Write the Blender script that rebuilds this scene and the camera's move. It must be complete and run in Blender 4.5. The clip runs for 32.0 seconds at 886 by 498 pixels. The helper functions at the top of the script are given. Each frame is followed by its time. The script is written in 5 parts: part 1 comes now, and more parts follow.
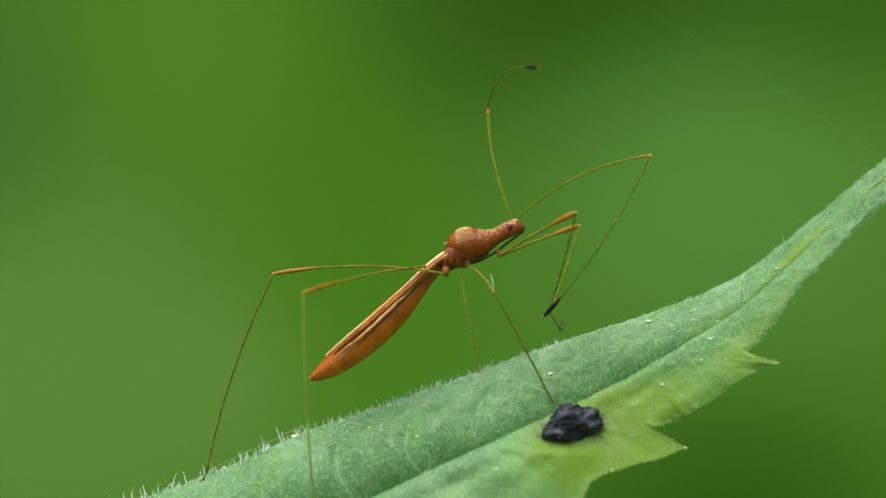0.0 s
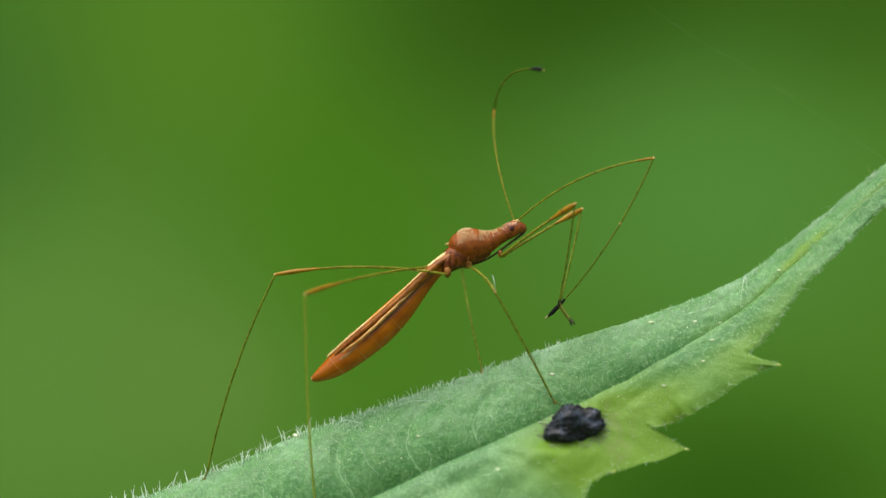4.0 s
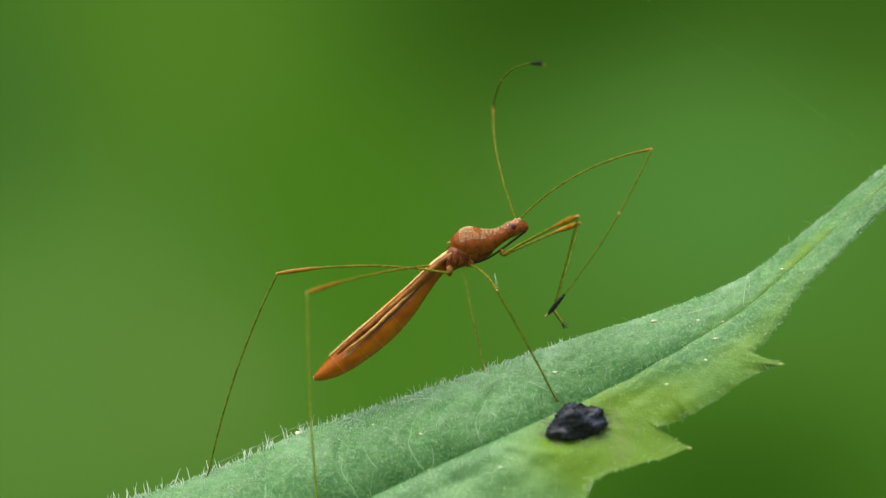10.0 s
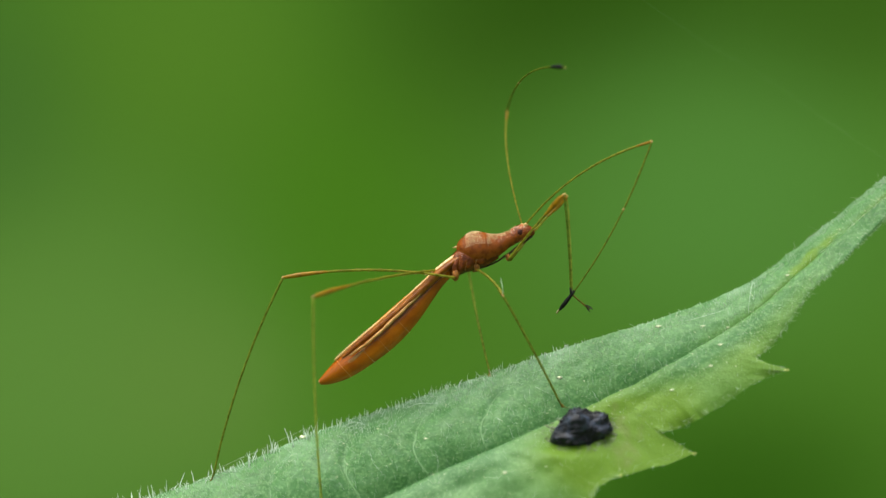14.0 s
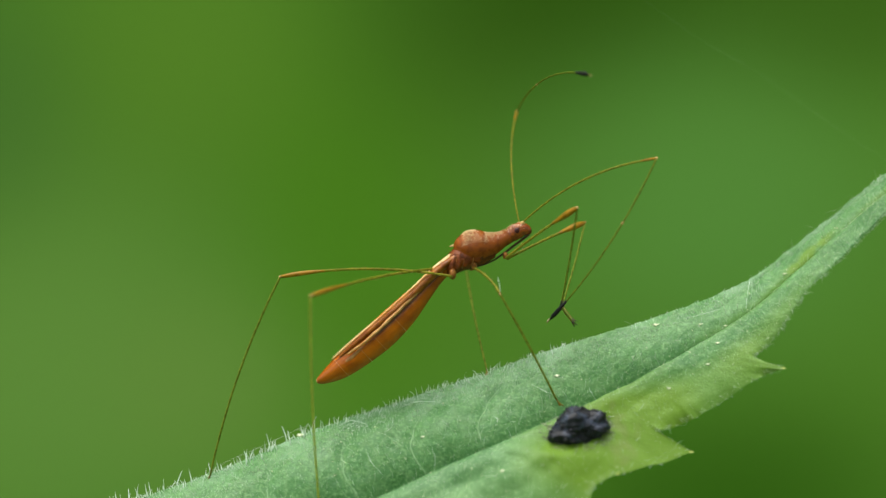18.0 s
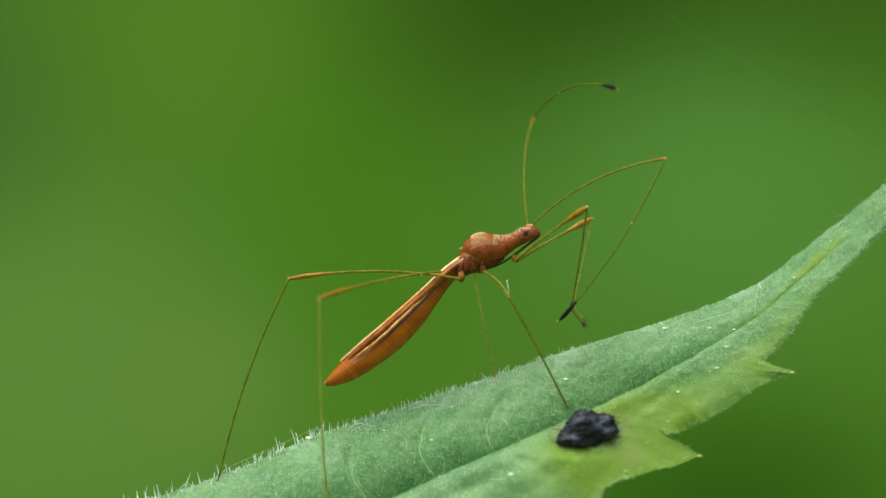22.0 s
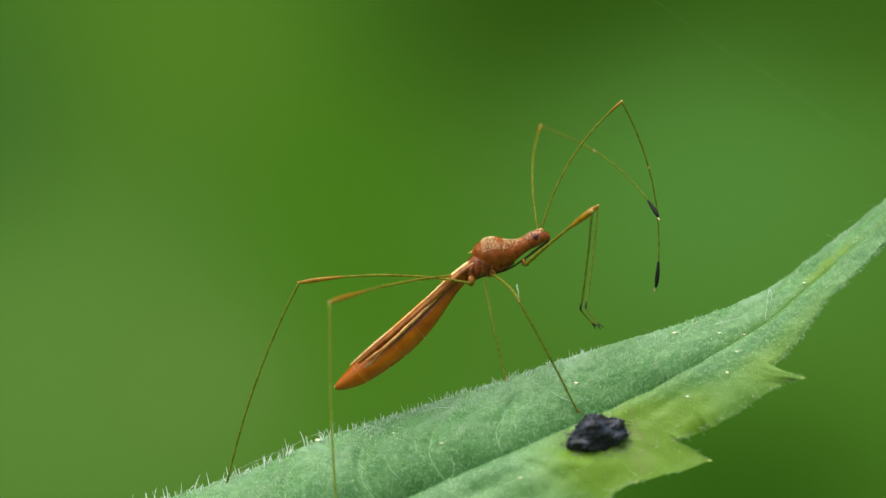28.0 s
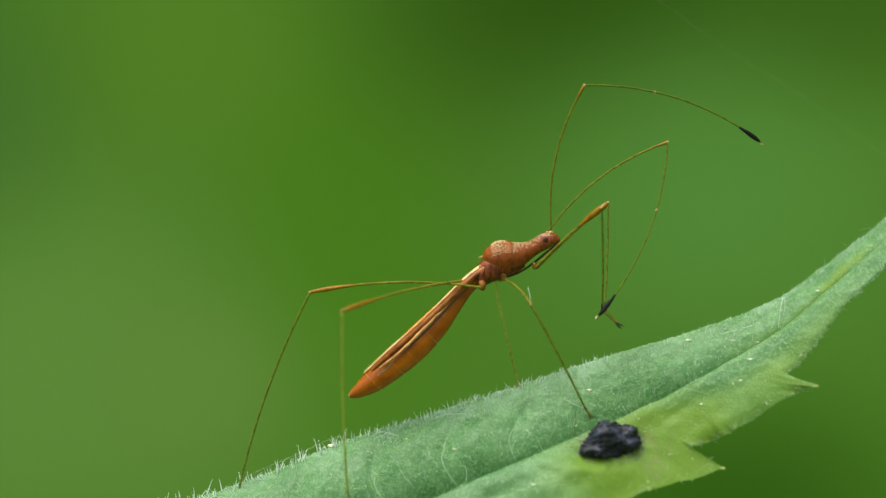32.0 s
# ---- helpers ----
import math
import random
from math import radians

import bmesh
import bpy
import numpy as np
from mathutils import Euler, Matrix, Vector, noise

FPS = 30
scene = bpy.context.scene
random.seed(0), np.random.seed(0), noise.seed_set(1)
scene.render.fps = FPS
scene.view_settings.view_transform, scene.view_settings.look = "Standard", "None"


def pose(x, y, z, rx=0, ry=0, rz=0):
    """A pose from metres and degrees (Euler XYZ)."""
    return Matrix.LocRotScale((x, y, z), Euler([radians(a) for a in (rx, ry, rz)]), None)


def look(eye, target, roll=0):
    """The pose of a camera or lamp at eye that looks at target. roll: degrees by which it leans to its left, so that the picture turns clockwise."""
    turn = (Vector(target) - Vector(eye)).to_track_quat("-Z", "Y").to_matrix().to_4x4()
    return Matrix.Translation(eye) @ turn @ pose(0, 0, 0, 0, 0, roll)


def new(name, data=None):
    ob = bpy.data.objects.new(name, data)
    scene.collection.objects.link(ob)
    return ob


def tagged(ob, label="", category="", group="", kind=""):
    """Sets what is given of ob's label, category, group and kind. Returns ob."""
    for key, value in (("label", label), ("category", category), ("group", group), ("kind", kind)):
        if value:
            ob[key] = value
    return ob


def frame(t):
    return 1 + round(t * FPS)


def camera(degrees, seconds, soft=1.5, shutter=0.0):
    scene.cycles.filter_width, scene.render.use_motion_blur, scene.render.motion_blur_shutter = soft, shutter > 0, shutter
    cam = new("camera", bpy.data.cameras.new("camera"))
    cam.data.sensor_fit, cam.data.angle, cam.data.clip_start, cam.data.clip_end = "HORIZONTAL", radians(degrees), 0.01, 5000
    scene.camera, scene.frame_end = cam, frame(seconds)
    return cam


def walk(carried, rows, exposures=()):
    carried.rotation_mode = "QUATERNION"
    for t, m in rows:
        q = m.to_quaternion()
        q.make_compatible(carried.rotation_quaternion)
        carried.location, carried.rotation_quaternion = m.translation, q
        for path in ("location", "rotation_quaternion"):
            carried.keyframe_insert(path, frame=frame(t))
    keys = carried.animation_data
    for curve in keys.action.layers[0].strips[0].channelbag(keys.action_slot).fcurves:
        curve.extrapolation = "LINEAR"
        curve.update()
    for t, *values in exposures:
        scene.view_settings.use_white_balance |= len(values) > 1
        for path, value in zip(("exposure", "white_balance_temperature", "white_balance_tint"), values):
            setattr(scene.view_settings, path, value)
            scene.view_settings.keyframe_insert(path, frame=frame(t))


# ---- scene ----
# Macro view of a stilt bug on a hairy leaf: one plan in millimetres, the lens 86.5 mm from the bug.
MM = 0.001
REACH = 86.5 * MM
UNIT = REACH * math.tan(radians(10)) / 784      # one step of the plan grid, about 0.0195 mm

cam = camera(20.0, 32.0, soft=1.4)
cam.data.dof.use_dof = True
cam.data.dof.focus_distance = REACH
cam.data.dof.aperture_fstop = 26.0
walk(cam, [(0, pose(0, -REACH, 0, 90, 0, 0)), (32, pose(0, -REACH, 0, 90, 0, 0))], exposures=[(0, 0.55), (32, 0.55)])

# ---- light: bright overcast sky, soft sun from above and a little behind the leaf ----
world = bpy.data.worlds.new("sky")
scene.world = world
world.use_nodes = True
wt = world.node_tree
sky = wt.nodes.new("ShaderNodeTexSky")
sky.sky_type, sky.sun_disc, sky.sun_elevation, sky.sun_rotation = "NISHITA", False, radians(65), radians(-140)
sky.dust_density = 4.0
grey = wt.nodes.new("ShaderNodeRGBToBW")
wt.links.new(sky.outputs[0], grey.inputs[0])
cloud = wt.nodes.new("ShaderNodeMix")                # thin white cloud over the blue
cloud.data_type = "RGBA"
cloud.inputs["Factor"].default_value = 0.8
wt.links.new(sky.outputs[0], cloud.inputs["A"])
wt.links.new(grey.outputs[0], cloud.inputs["B"])
wt.links.new(cloud.outputs["Result"], wt.nodes["Background"].inputs[0])
wt.nodes["Background"].inputs[1].default_value = 0.15
sun = new("sun", bpy.data.lights.new("sun", "SUN"))
sun.data.energy, sun.data.angle, sun.data.color = 2.6, radians(45), (1.0, 0.95, 0.84)
sun.matrix_basis = look((-0.28, -0.12, 0.95), (0, 0, 0))


# ---- materials ----
def mat(name, color, rough=0.5, color2=None, scale=3000.0, mix=(0.35, 0.7), bump=0.0, bump_scale=9000.0, spec=0.5, coat=0.0,
        trans=0.0, sheen=0.0, detail=6.0, sss=0.0, voronoi=False, third=None, pits=False):
    m = bpy.data.materials.new(name)
    m.use_nodes = True
    nt = m.node_tree
    n, l = nt.nodes, nt.links
    b = n["Principled BSDF"]
    b.inputs["Roughness"].default_value = rough
    b.inputs["Specular IOR Level"].default_value = spec
    b.inputs["Coat Weight"].default_value = coat
    b.inputs["Sheen Weight"].default_value = sheen
    b.inputs["Subsurface Weight"].default_value = sss
    b.inputs["Subsurface Radius"].default_value = (0.0006, 0.0002, 0.00004)
    b.inputs["Subsurface Scale"].default_value = 1.0
    tc = n.new("ShaderNodeTexCoord")
    b.inputs["Base Color"].default_value = (*color, 1)
    out_color = None
    if color2:
        no = n.new("ShaderNodeTexNoise")
        no.inputs["Scale"].default_value, no.inputs["Detail"].default_value = scale, detail
        l.new(tc.outputs["Object"], no.inputs["Vector"])
        mr = n.new("ShaderNodeMapRange")
        mr.interpolation_type = "SMOOTHSTEP"
        mr.inputs[1].default_value, mr.inputs[2].default_value = mix
        l.new(no.outputs["Fac"], mr.inputs[0])
        mx = n.new("ShaderNodeMix")
        mx.data_type = "RGBA"
        l.new(mr.outputs[0], mx.inputs["Factor"])
        mx.inputs["A"].default_value, mx.inputs["B"].default_value = (*color, 1), (*color2, 1)
        out_color = mx.outputs["Result"]
        if third:
            no2 = n.new("ShaderNodeTexNoise")
            no2.inputs["Scale"].default_value, no2.inputs["Detail"].default_value = third[1], 3.0
            l.new(tc.outputs["Object"], no2.inputs["Vector"])
            mr2 = n.new("ShaderNodeMapRange")
            mr2.interpolation_type = "SMOOTHSTEP"
            mr2.inputs[1].default_value, mr2.inputs[2].default_value, mr2.inputs[4].default_value = 0.48, 0.68, third[2]
            l.new(no2.outputs["Fac"], mr2.inputs[0])
            mx2 = n.new("ShaderNodeMix")
            mx2.data_type = "RGBA"
            l.new(mr2.outputs[0], mx2.inputs["Factor"])
            l.new(out_color, mx2.inputs["A"])
            mx2.inputs["B"].default_value = (*third[0], 1)
            out_color = mx2.outputs["Result"]
        l.new(out_color, b.inputs["Base Color"])
    if bump:
        if voronoi:
            h = n.new("ShaderNodeTexVoronoi")
            h.inputs["Scale"].default_value = bump_scale
            height = h.outputs["Distance"]
        else:
            h = n.new("ShaderNodeTexNoise")
            h.inputs["Scale"].default_value, h.inputs["Detail"].default_value = bump_scale, 4.0
            height = h.outputs["Fac"]
        l.new(tc.outputs["Object"], h.inputs["Vector"])
        bp = n.new("ShaderNodeBump")
        bp.inputs["Strength"].default_value, bp.inputs["Distance"].default_value = 1.0, bump
        bp.invert = voronoi and not pits
        l.new(height, bp.inputs["Height"])
        l.new(bp.outputs[0], b.inputs["Normal"])
    if trans:
        tr = n.new("ShaderNodeBsdfTranslucent")
        tr.inputs[0].default_value = (*[min(1.0, c * 1.5) for c in color], 1)
        if out_color:
            l.new(out_color, tr.inputs[0])
        ms = n.new("ShaderNodeMixShader")
        ms.inputs[0].default_value = trans
        l.new(b.outputs[0], ms.inputs[1])
        l.new(tr.outputs[0], ms.inputs[2])
        l.new(ms.outputs[0], n["Material Output"].inputs[0])
    return m


M_ABDOMEN = mat("abdomen_cuticle", (0.46, 0.128, 0.003), 0.2, (0.3, 0.07, 0.002), 1500, (0.35, 0.7), 0.000006, 16000, spec=0.2, coat=0.3)
M_THORAX = mat("thorax_cuticle", (0.17, 0.038, 0.003), 0.24, (0.085, 0.018, 0.002), 6000, (0.4, 0.6), 0.000016, 19000, voronoi=True, pits=True, spec=0.28)
M_PRONOTUM = mat("pronotum_cuticle", (0.25, 0.062, 0.005), 0.25, (0.16, 0.036, 0.003), 6000, (0.4, 0.66), 0.00002, 24000, voronoi=True, pits=True, spec=0.25)
M_HEAD = mat("head_cuticle", (0.25, 0.057, 0.004), 0.26, (0.14, 0.03, 0.003), 7500, (0.42, 0.62), 0.000018, 15000, voronoi=True, pits=True, spec=0.45)
M_WING = mat("wing", (0.27, 0.09, 0.009), 0.28, (0.14, 0.038, 0.004), 3800, (0.38, 0.66), 0.000018, 15000, spec=0.25)
M_WINGEDGE = mat("wing_edge", (0.8, 0.6, 0.26), 0.24, (0.58, 0.36, 0.11), 6000, coat=0.2)
M_STREAK = mat("dark_streak", (0.1, 0.032, 0.01), 0.45, (0.06, 0.02, 0.01), 5000)
M_LEG = mat("leg_cuticle", (0.32, 0.325, 0.028), 0.4, (0.19, 0.19, 0.015), 9000, (0.4, 0.7), 0.000004, 20000, spec=0.15, trans=0.5)
M_LEGDARK = mat("tibia_cuticle", (0.24, 0.31, 0.034), 0.5, (0.13, 0.17, 0.018), 9000, (0.4, 0.7), 0.000004, 20000, spec=0.1, trans=0.5)
M_PALESHIN = mat("pale_shin_cuticle", (0.5, 0.58, 0.1), 0.45, (0.36, 0.42, 0.06), 9000, (0.4, 0.7), 0.000004, 20000, spec=0.15, trans=0.5)
M_APEX = mat("orange_cuticle", (0.46, 0.25, 0.01), 0.32, (0.3, 0.15, 0.006), 6000, spec=0.35, trans=0.4)
M_COXA = mat("hip_cuticle", (0.32, 0.135, 0.025), 0.4, (0.11, 0.038, 0.006), 9000, spec=0.2)
M_CREAM = mat("cream_cuticle", (0.42, 0.37, 0.2), 0.45, (0.3, 0.25, 0.12), 9000)
M_JOINT = mat("pale_joint", (0.5, 0.33, 0.1), 0.4, (0.36, 0.21, 0.06), 9000)
M_GRAIN = mat("pale_granule", (0.7, 0.54, 0.28), 0.45, (0.42, 0.25, 0.08), 9000)
M_SEAM = mat("amber_seam", (0.5, 0.2, 0.025), 0.3, (0.36, 0.12, 0.01), 5000)
M_RIDGE = mat("pale_ridge", (0.56, 0.32, 0.11), 0.24, (0.36, 0.16, 0.035), 4200, spec=0.35)
M_MEMBRANE = mat("wing_membrane", (0.4, 0.21, 0.075), 0.25, (0.28, 0.11, 0.03), 5200, spec=0.4)
M_CLUB = mat("club_cuticle", (0.007, 0.007, 0.007), 0.7, (0.014, 0.015, 0.015), 14000, bump=0.00001, bump_scale=20000, spec=0.15)
M_FLAG = mat("flagellum_cuticle", (0.19, 0.225, 0.02), 0.6, (0.1, 0.12, 0.012), 7000, spec=0.05, trans=0.3)
M_FOOT = mat("foot_cuticle", (0.2, 0.16, 0.02), 0.45, (0.09, 0.07, 0.012), 9000, spec=0.2)
M_BLACK = mat("black_cuticle", (0.012, 0.011, 0.01), 0.5, (0.024, 0.022, 0.02), 12000, bump=0.00001, bump_scale=20000, spec=0.3)
M_EYE = mat("eye", (0.03, 0.008, 0.006), 0.25, (0.055, 0.014, 0.01), 20000, bump=0.000004, bump_scale=40000, voronoi=True, coat=0.0, spec=0.25)
M_BEAK = mat("beak", (0.03, 0.018, 0.008), 0.45, (0.055, 0.03, 0.012), 8000, spec=0.15)
M_HAIR = mat("plant_hair", (0.9, 1.0, 0.92), 0.25, (0.8, 0.94, 0.82), 4000, trans=0.2, spec=0.7)
M_SHORT = mat("short_plant_hair", (0.74, 0.85, 0.72), 0.4, (0.58, 0.72, 0.56), 4000, trans=0.4)
M_VEIN = mat("leaf_vein", (0.26, 0.46, 0.22), 0.5, (0.17, 0.35, 0.13), 3000, trans=0.2)
M_POLLEN = mat("pollen", (0.76, 0.82, 0.58), 0.5, (0.6, 0.68, 0.4), 9000)
# lump and grains: the second colour paints a blue-grey sheen onto the black
M_FRASS = mat("black_lump", (0.006, 0.008, 0.013), 0.55, (0.045, 0.062, 0.098), 2600, (0.45, 0.7), 0.00003, 9000, spec=0.35)
M_FRASS_GRAIN = mat("lump_grain", (0.007, 0.008, 0.012), 0.5, (0.045, 0.056, 0.08), 2600, (0.5, 0.72), 0.00001, 9000, spec=0.35)
M_CRUST = mat("grey_crust", (0.27, 0.34, 0.2), 0.8, (0.13, 0.15, 0.08), 5000, bump=0.00003)
M_SILK = mat("silk", (0.5, 0.58, 0.45), 0.25, trans=0.4)
M_TOOTHTIP = mat("tooth_tip", (0.5, 0.55, 0.16), 0.4, (0.4, 0.48, 0.1), 4000)
M_GROUND = mat("meadow_ground", (0.05, 0.11, 0.02), 0.9, (0.09, 0.15, 0.035), 9.0, (0.35, 0.65), 0.03, 40.0)


def tinted(m, attribute, color):
    """Let a painted-in attribute of the mesh lead the base colour over to another pigment."""
    n, l = m.node_tree.nodes, m.node_tree.links
    b = n["Principled BSDF"]
    src = b.inputs["Base Color"].links[0].from_socket
    a_ = n.new("ShaderNodeAttribute")
    a_.attribute_name = attribute
    mx = n.new("ShaderNodeMix")
    mx.data_type = "RGBA"
    l.new(a_.outputs["Fac"], mx.inputs["Factor"])
    l.new(src, mx.inputs["A"])
    mx.inputs["B"].default_value = (*color, 1)
    l.new(mx.outputs["Result"], b.inputs["Base Color"])
    for x in n:
        if x.bl_idname == "ShaderNodeBsdfTranslucent":
            l.new(mx.outputs["Result"], x.inputs[0])
    return m


tinted(M_ABDOMEN, "reddened", (0.125, 0.03, 0.003))


def leaf_material():
    """Green blade, bluer beyond the midrib, yellower round the old wound and towards the near margin; fine pebbled relief."""
    m = mat("leaf_blade", (0.052, 0.178, 0.044), 0.45, (0.094, 0.25, 0.076), 900, (0.3, 0.72), 0.000012, 15000, spec=0.28, trans=0.2,
            third=((0.208, 0.42, 0.158), 10500.0, 0.68), voronoi=True)
    n, l = m.node_tree.nodes, m.node_tree.links
    b = n["Principled BSDF"]
    tc = n.new("ShaderNodeTexCoord")
    drift = n.new("ShaderNodeTexNoise")                  # net of small pale veins
    drift.inputs["Scale"].default_value = 700
    l.new(tc.outputs["Object"], drift.inputs["Vector"])
    bend = n.new("ShaderNodeVectorMath")
    bend.operation = "MULTIPLY_ADD"
    bend.inputs[1].default_value = (0.0009, 0.0009, 0.0009)
    l.new(drift.outputs["Color"], bend.inputs[0])
    l.new(tc.outputs["Object"], bend.inputs[2])
    net = n.new("ShaderNodeTexVoronoi")
    net.feature = "DISTANCE_TO_EDGE"
    net.inputs["Scale"].default_value = 1150
    l.new(bend.outputs[0], net.inputs["Vector"])
    line = n.new("ShaderNodeMapRange")
    line.interpolation_type = "SMOOTHSTEP"
    line.inputs[1].default_value, line.inputs[2].default_value = 0.09, 0.0
    line.inputs[3].default_value, line.inputs[4].default_value = 0.0, 0.24
    l.new(net.outputs["Distance"], line.inputs[0])
    mx = n.new("ShaderNodeMix")
    mx.data_type = "RGBA"
    l.new(line.outputs[0], mx.inputs["Factor"])
    l.new(b.inputs["Base Color"].links[0].from_socket, mx.inputs["A"])
    mx.inputs["B"].default_value = (0.21, 0.38, 0.15, 1)
    l.new(mx.outputs["Result"], b.inputs["Base Color"])
    pore = n.new("ShaderNodeTexNoise")                   # small darker pits between the pale grains
    pore.inputs["Scale"].default_value, pore.inputs["Detail"].default_value = 7500, 2.0
    l.new(tc.outputs["Object"], pore.inputs["Vector"])
    pit = n.new("ShaderNodeMapRange")
    pit.interpolation_type = "SMOOTHSTEP"
    pit.inputs[1].default_value, pit.inputs[2].default_value = 0.58, 0.72
    pit.inputs[3].default_value, pit.inputs[4].default_value = 0.0, 0.55
    l.new(pore.outputs["Fac"], pit.inputs[0])
    dark = n.new("ShaderNodeMix")
    dark.data_type = "RGBA"
    l.new(pit.outputs[0], dark.inputs["Factor"])
    l.new(b.inputs["Base Color"].links[0].from_socket, dark.inputs["A"])
    dark.inputs["B"].default_value = (0.035, 0.12, 0.022, 1)
    l.new(dark.outputs["Result"], b.inputs["Base Color"])
    tinted(m, "bloom", (0.285, 0.45, 0.295))
    tinted(m, "young", (0.13, 0.258, 0.018))
    return tinted(m, "scar", (0.2, 0.21, 0.08))


M_LEAF = leaf_material()


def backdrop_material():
    """Far greenery: soft patches of foliage, its light and shade painted into the colour."""
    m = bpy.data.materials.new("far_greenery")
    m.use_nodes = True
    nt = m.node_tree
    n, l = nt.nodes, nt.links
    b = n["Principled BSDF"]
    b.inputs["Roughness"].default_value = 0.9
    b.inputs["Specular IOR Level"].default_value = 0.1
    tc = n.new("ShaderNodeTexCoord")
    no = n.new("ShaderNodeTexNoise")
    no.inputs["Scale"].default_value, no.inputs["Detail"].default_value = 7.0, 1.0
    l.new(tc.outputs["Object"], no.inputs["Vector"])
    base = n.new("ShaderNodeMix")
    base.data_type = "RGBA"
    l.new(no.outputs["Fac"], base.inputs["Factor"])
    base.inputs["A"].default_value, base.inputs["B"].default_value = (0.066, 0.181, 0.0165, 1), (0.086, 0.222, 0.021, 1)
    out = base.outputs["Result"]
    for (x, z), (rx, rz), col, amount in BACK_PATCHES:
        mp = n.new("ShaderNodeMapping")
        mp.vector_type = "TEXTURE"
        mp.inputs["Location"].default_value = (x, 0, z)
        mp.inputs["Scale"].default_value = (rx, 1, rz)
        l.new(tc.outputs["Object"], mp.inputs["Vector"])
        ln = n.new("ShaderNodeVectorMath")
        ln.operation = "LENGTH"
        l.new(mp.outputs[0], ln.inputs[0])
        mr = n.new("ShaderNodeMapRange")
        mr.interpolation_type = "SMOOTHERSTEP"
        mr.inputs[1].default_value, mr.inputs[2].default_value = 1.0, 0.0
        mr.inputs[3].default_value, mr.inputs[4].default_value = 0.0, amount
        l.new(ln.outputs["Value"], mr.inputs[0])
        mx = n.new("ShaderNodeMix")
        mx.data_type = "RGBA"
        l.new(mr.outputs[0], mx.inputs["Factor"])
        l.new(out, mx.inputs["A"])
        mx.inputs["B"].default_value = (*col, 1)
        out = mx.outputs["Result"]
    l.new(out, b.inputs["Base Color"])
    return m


# ---- making meshes ----
def at(u, v, y=0.0):
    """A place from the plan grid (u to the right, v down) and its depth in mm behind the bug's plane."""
    g = 1 + y * MM / REACH
    return Vector(((u - 784) * UNIT * g, y * MM, (441 - v) * UNIT * g))


def mesh(name, verts, faces, material, smooth=True):
    me = bpy.data.meshes.new(name)
    me.from_pydata([tuple(p) for p in verts], [], faces)
    me.materials.append(material)
    if smooth:
        me.polygons.foreach_set("use_smooth", [True] * len(me.polygons))
    me.update()
    return me


def part(name, me, parent, label="", m=None):
    ob = new(name, me)
    ob.parent = parent
    if m is not None:
        ob.matrix_basis = m
    if label:
        tagged(ob, label)
    return ob


def spline(points, n):
    """n points on a smooth curve through the given ones."""
    p = [Vector(q) for q in points]
    p = [2 * p[0] - p[1], *p, 2 * p[-1] - p[-2]]
    out = []
    for i in range(n):
        f = i * (len(p) - 3) / (n - 1)
        k = min(int(f), len(p) - 4)
        t = f - k
        a, b, c, d = p[k:k + 4]
        out.append(0.5 * (2 * b + (c - a) * t + (2 * a - 5 * b + 4 * c - d) * t * t + (3 * b - a - 3 * c + d) * t ** 3))
    return out


def tube(path, radii, sides=10, flat=1.0, up=Vector((0, 1, 0)), wobble=0.0, verts=None, faces=None):
    """Verts and faces of a closed tube along path; radii across the picture, flat times as wide along up."""
    verts = [] if verts is None else verts
    faces = [] if faces is None else faces
    o = len(verts)
    n = len(path)
    for i, (p, r) in enumerate(zip(path, radii)):
        d = (path[min(i + 1, n - 1)] - path[max(i - 1, 0)]).normalized()
        e = (up - d * up.dot(d))
        e = e.normalized() if e.length > 1e-6 else d.orthogonal().normalized()
        f = d.cross(e)
        for k in range(sides):
            a = 2 * math.pi * k / sides
            w = 1 + wobble * math.sin(3.1 * i + 2.3 * k)
            verts.append(p + (f * math.cos(a) + e * math.sin(a) * flat) * (r * w))
    for i in range(n - 1):
        for k in range(sides):
            k2 = (k + 1) % sides
            faces.append((o + i * sides + k, o + i * sides + k2, o + (i + 1) * sides + k2, o + (i + 1) * sides + k))
    faces.append(tuple(o + k for k in reversed(range(sides))))
    faces.append(tuple(o + (n - 1) * sides + k for k in range(sides)))
    return verts, faces


def ball(centre, radii, turn=None, rings=10, sides=14, verts=None, faces=None, rough=0.0):
    verts = [] if verts is None else verts
    faces = [] if faces is None else faces
    o = len(verts)
    for i in range(1, rings):
        a = math.pi * i / rings
        for k in range(sides):
            b = 2 * math.pi * k / sides
            q = Vector((math.sin(a) * math.cos(b), math.sin(a) * math.sin(b), math.cos(a)))
            if rough:
                q *= 1 + rough * noise.noise(q * 2.3 + Vector(centre) * 3000)
            q = Vector((q.x * radii[0], q.y * radii[1], q.z * radii[2]))
            verts.append(Vector(centre) + (turn @ q if turn else q))
    top, bot = len(verts), len(verts) + 1
    for s in (1, -1):
        q = Vector((0, 0, s * radii[2]))
        verts.append(Vector(centre) + (turn @ q if turn else q))
    for i in range(rings - 2):
        for k in range(sides):
            k2 = (k + 1) % sides
            faces.append((o + i * sides + k, o + (i + 1) * sides + k, o + (i + 1) * sides + k2, o + i * sides + k2))
    for k in range(sides):
        k2 = (k + 1) % sides
        faces.append((top, o + k, o + k2))
        faces.append((bot, o + (rings - 2) * sides + k2, o + (rings - 2) * sides + k))
    return verts, faces


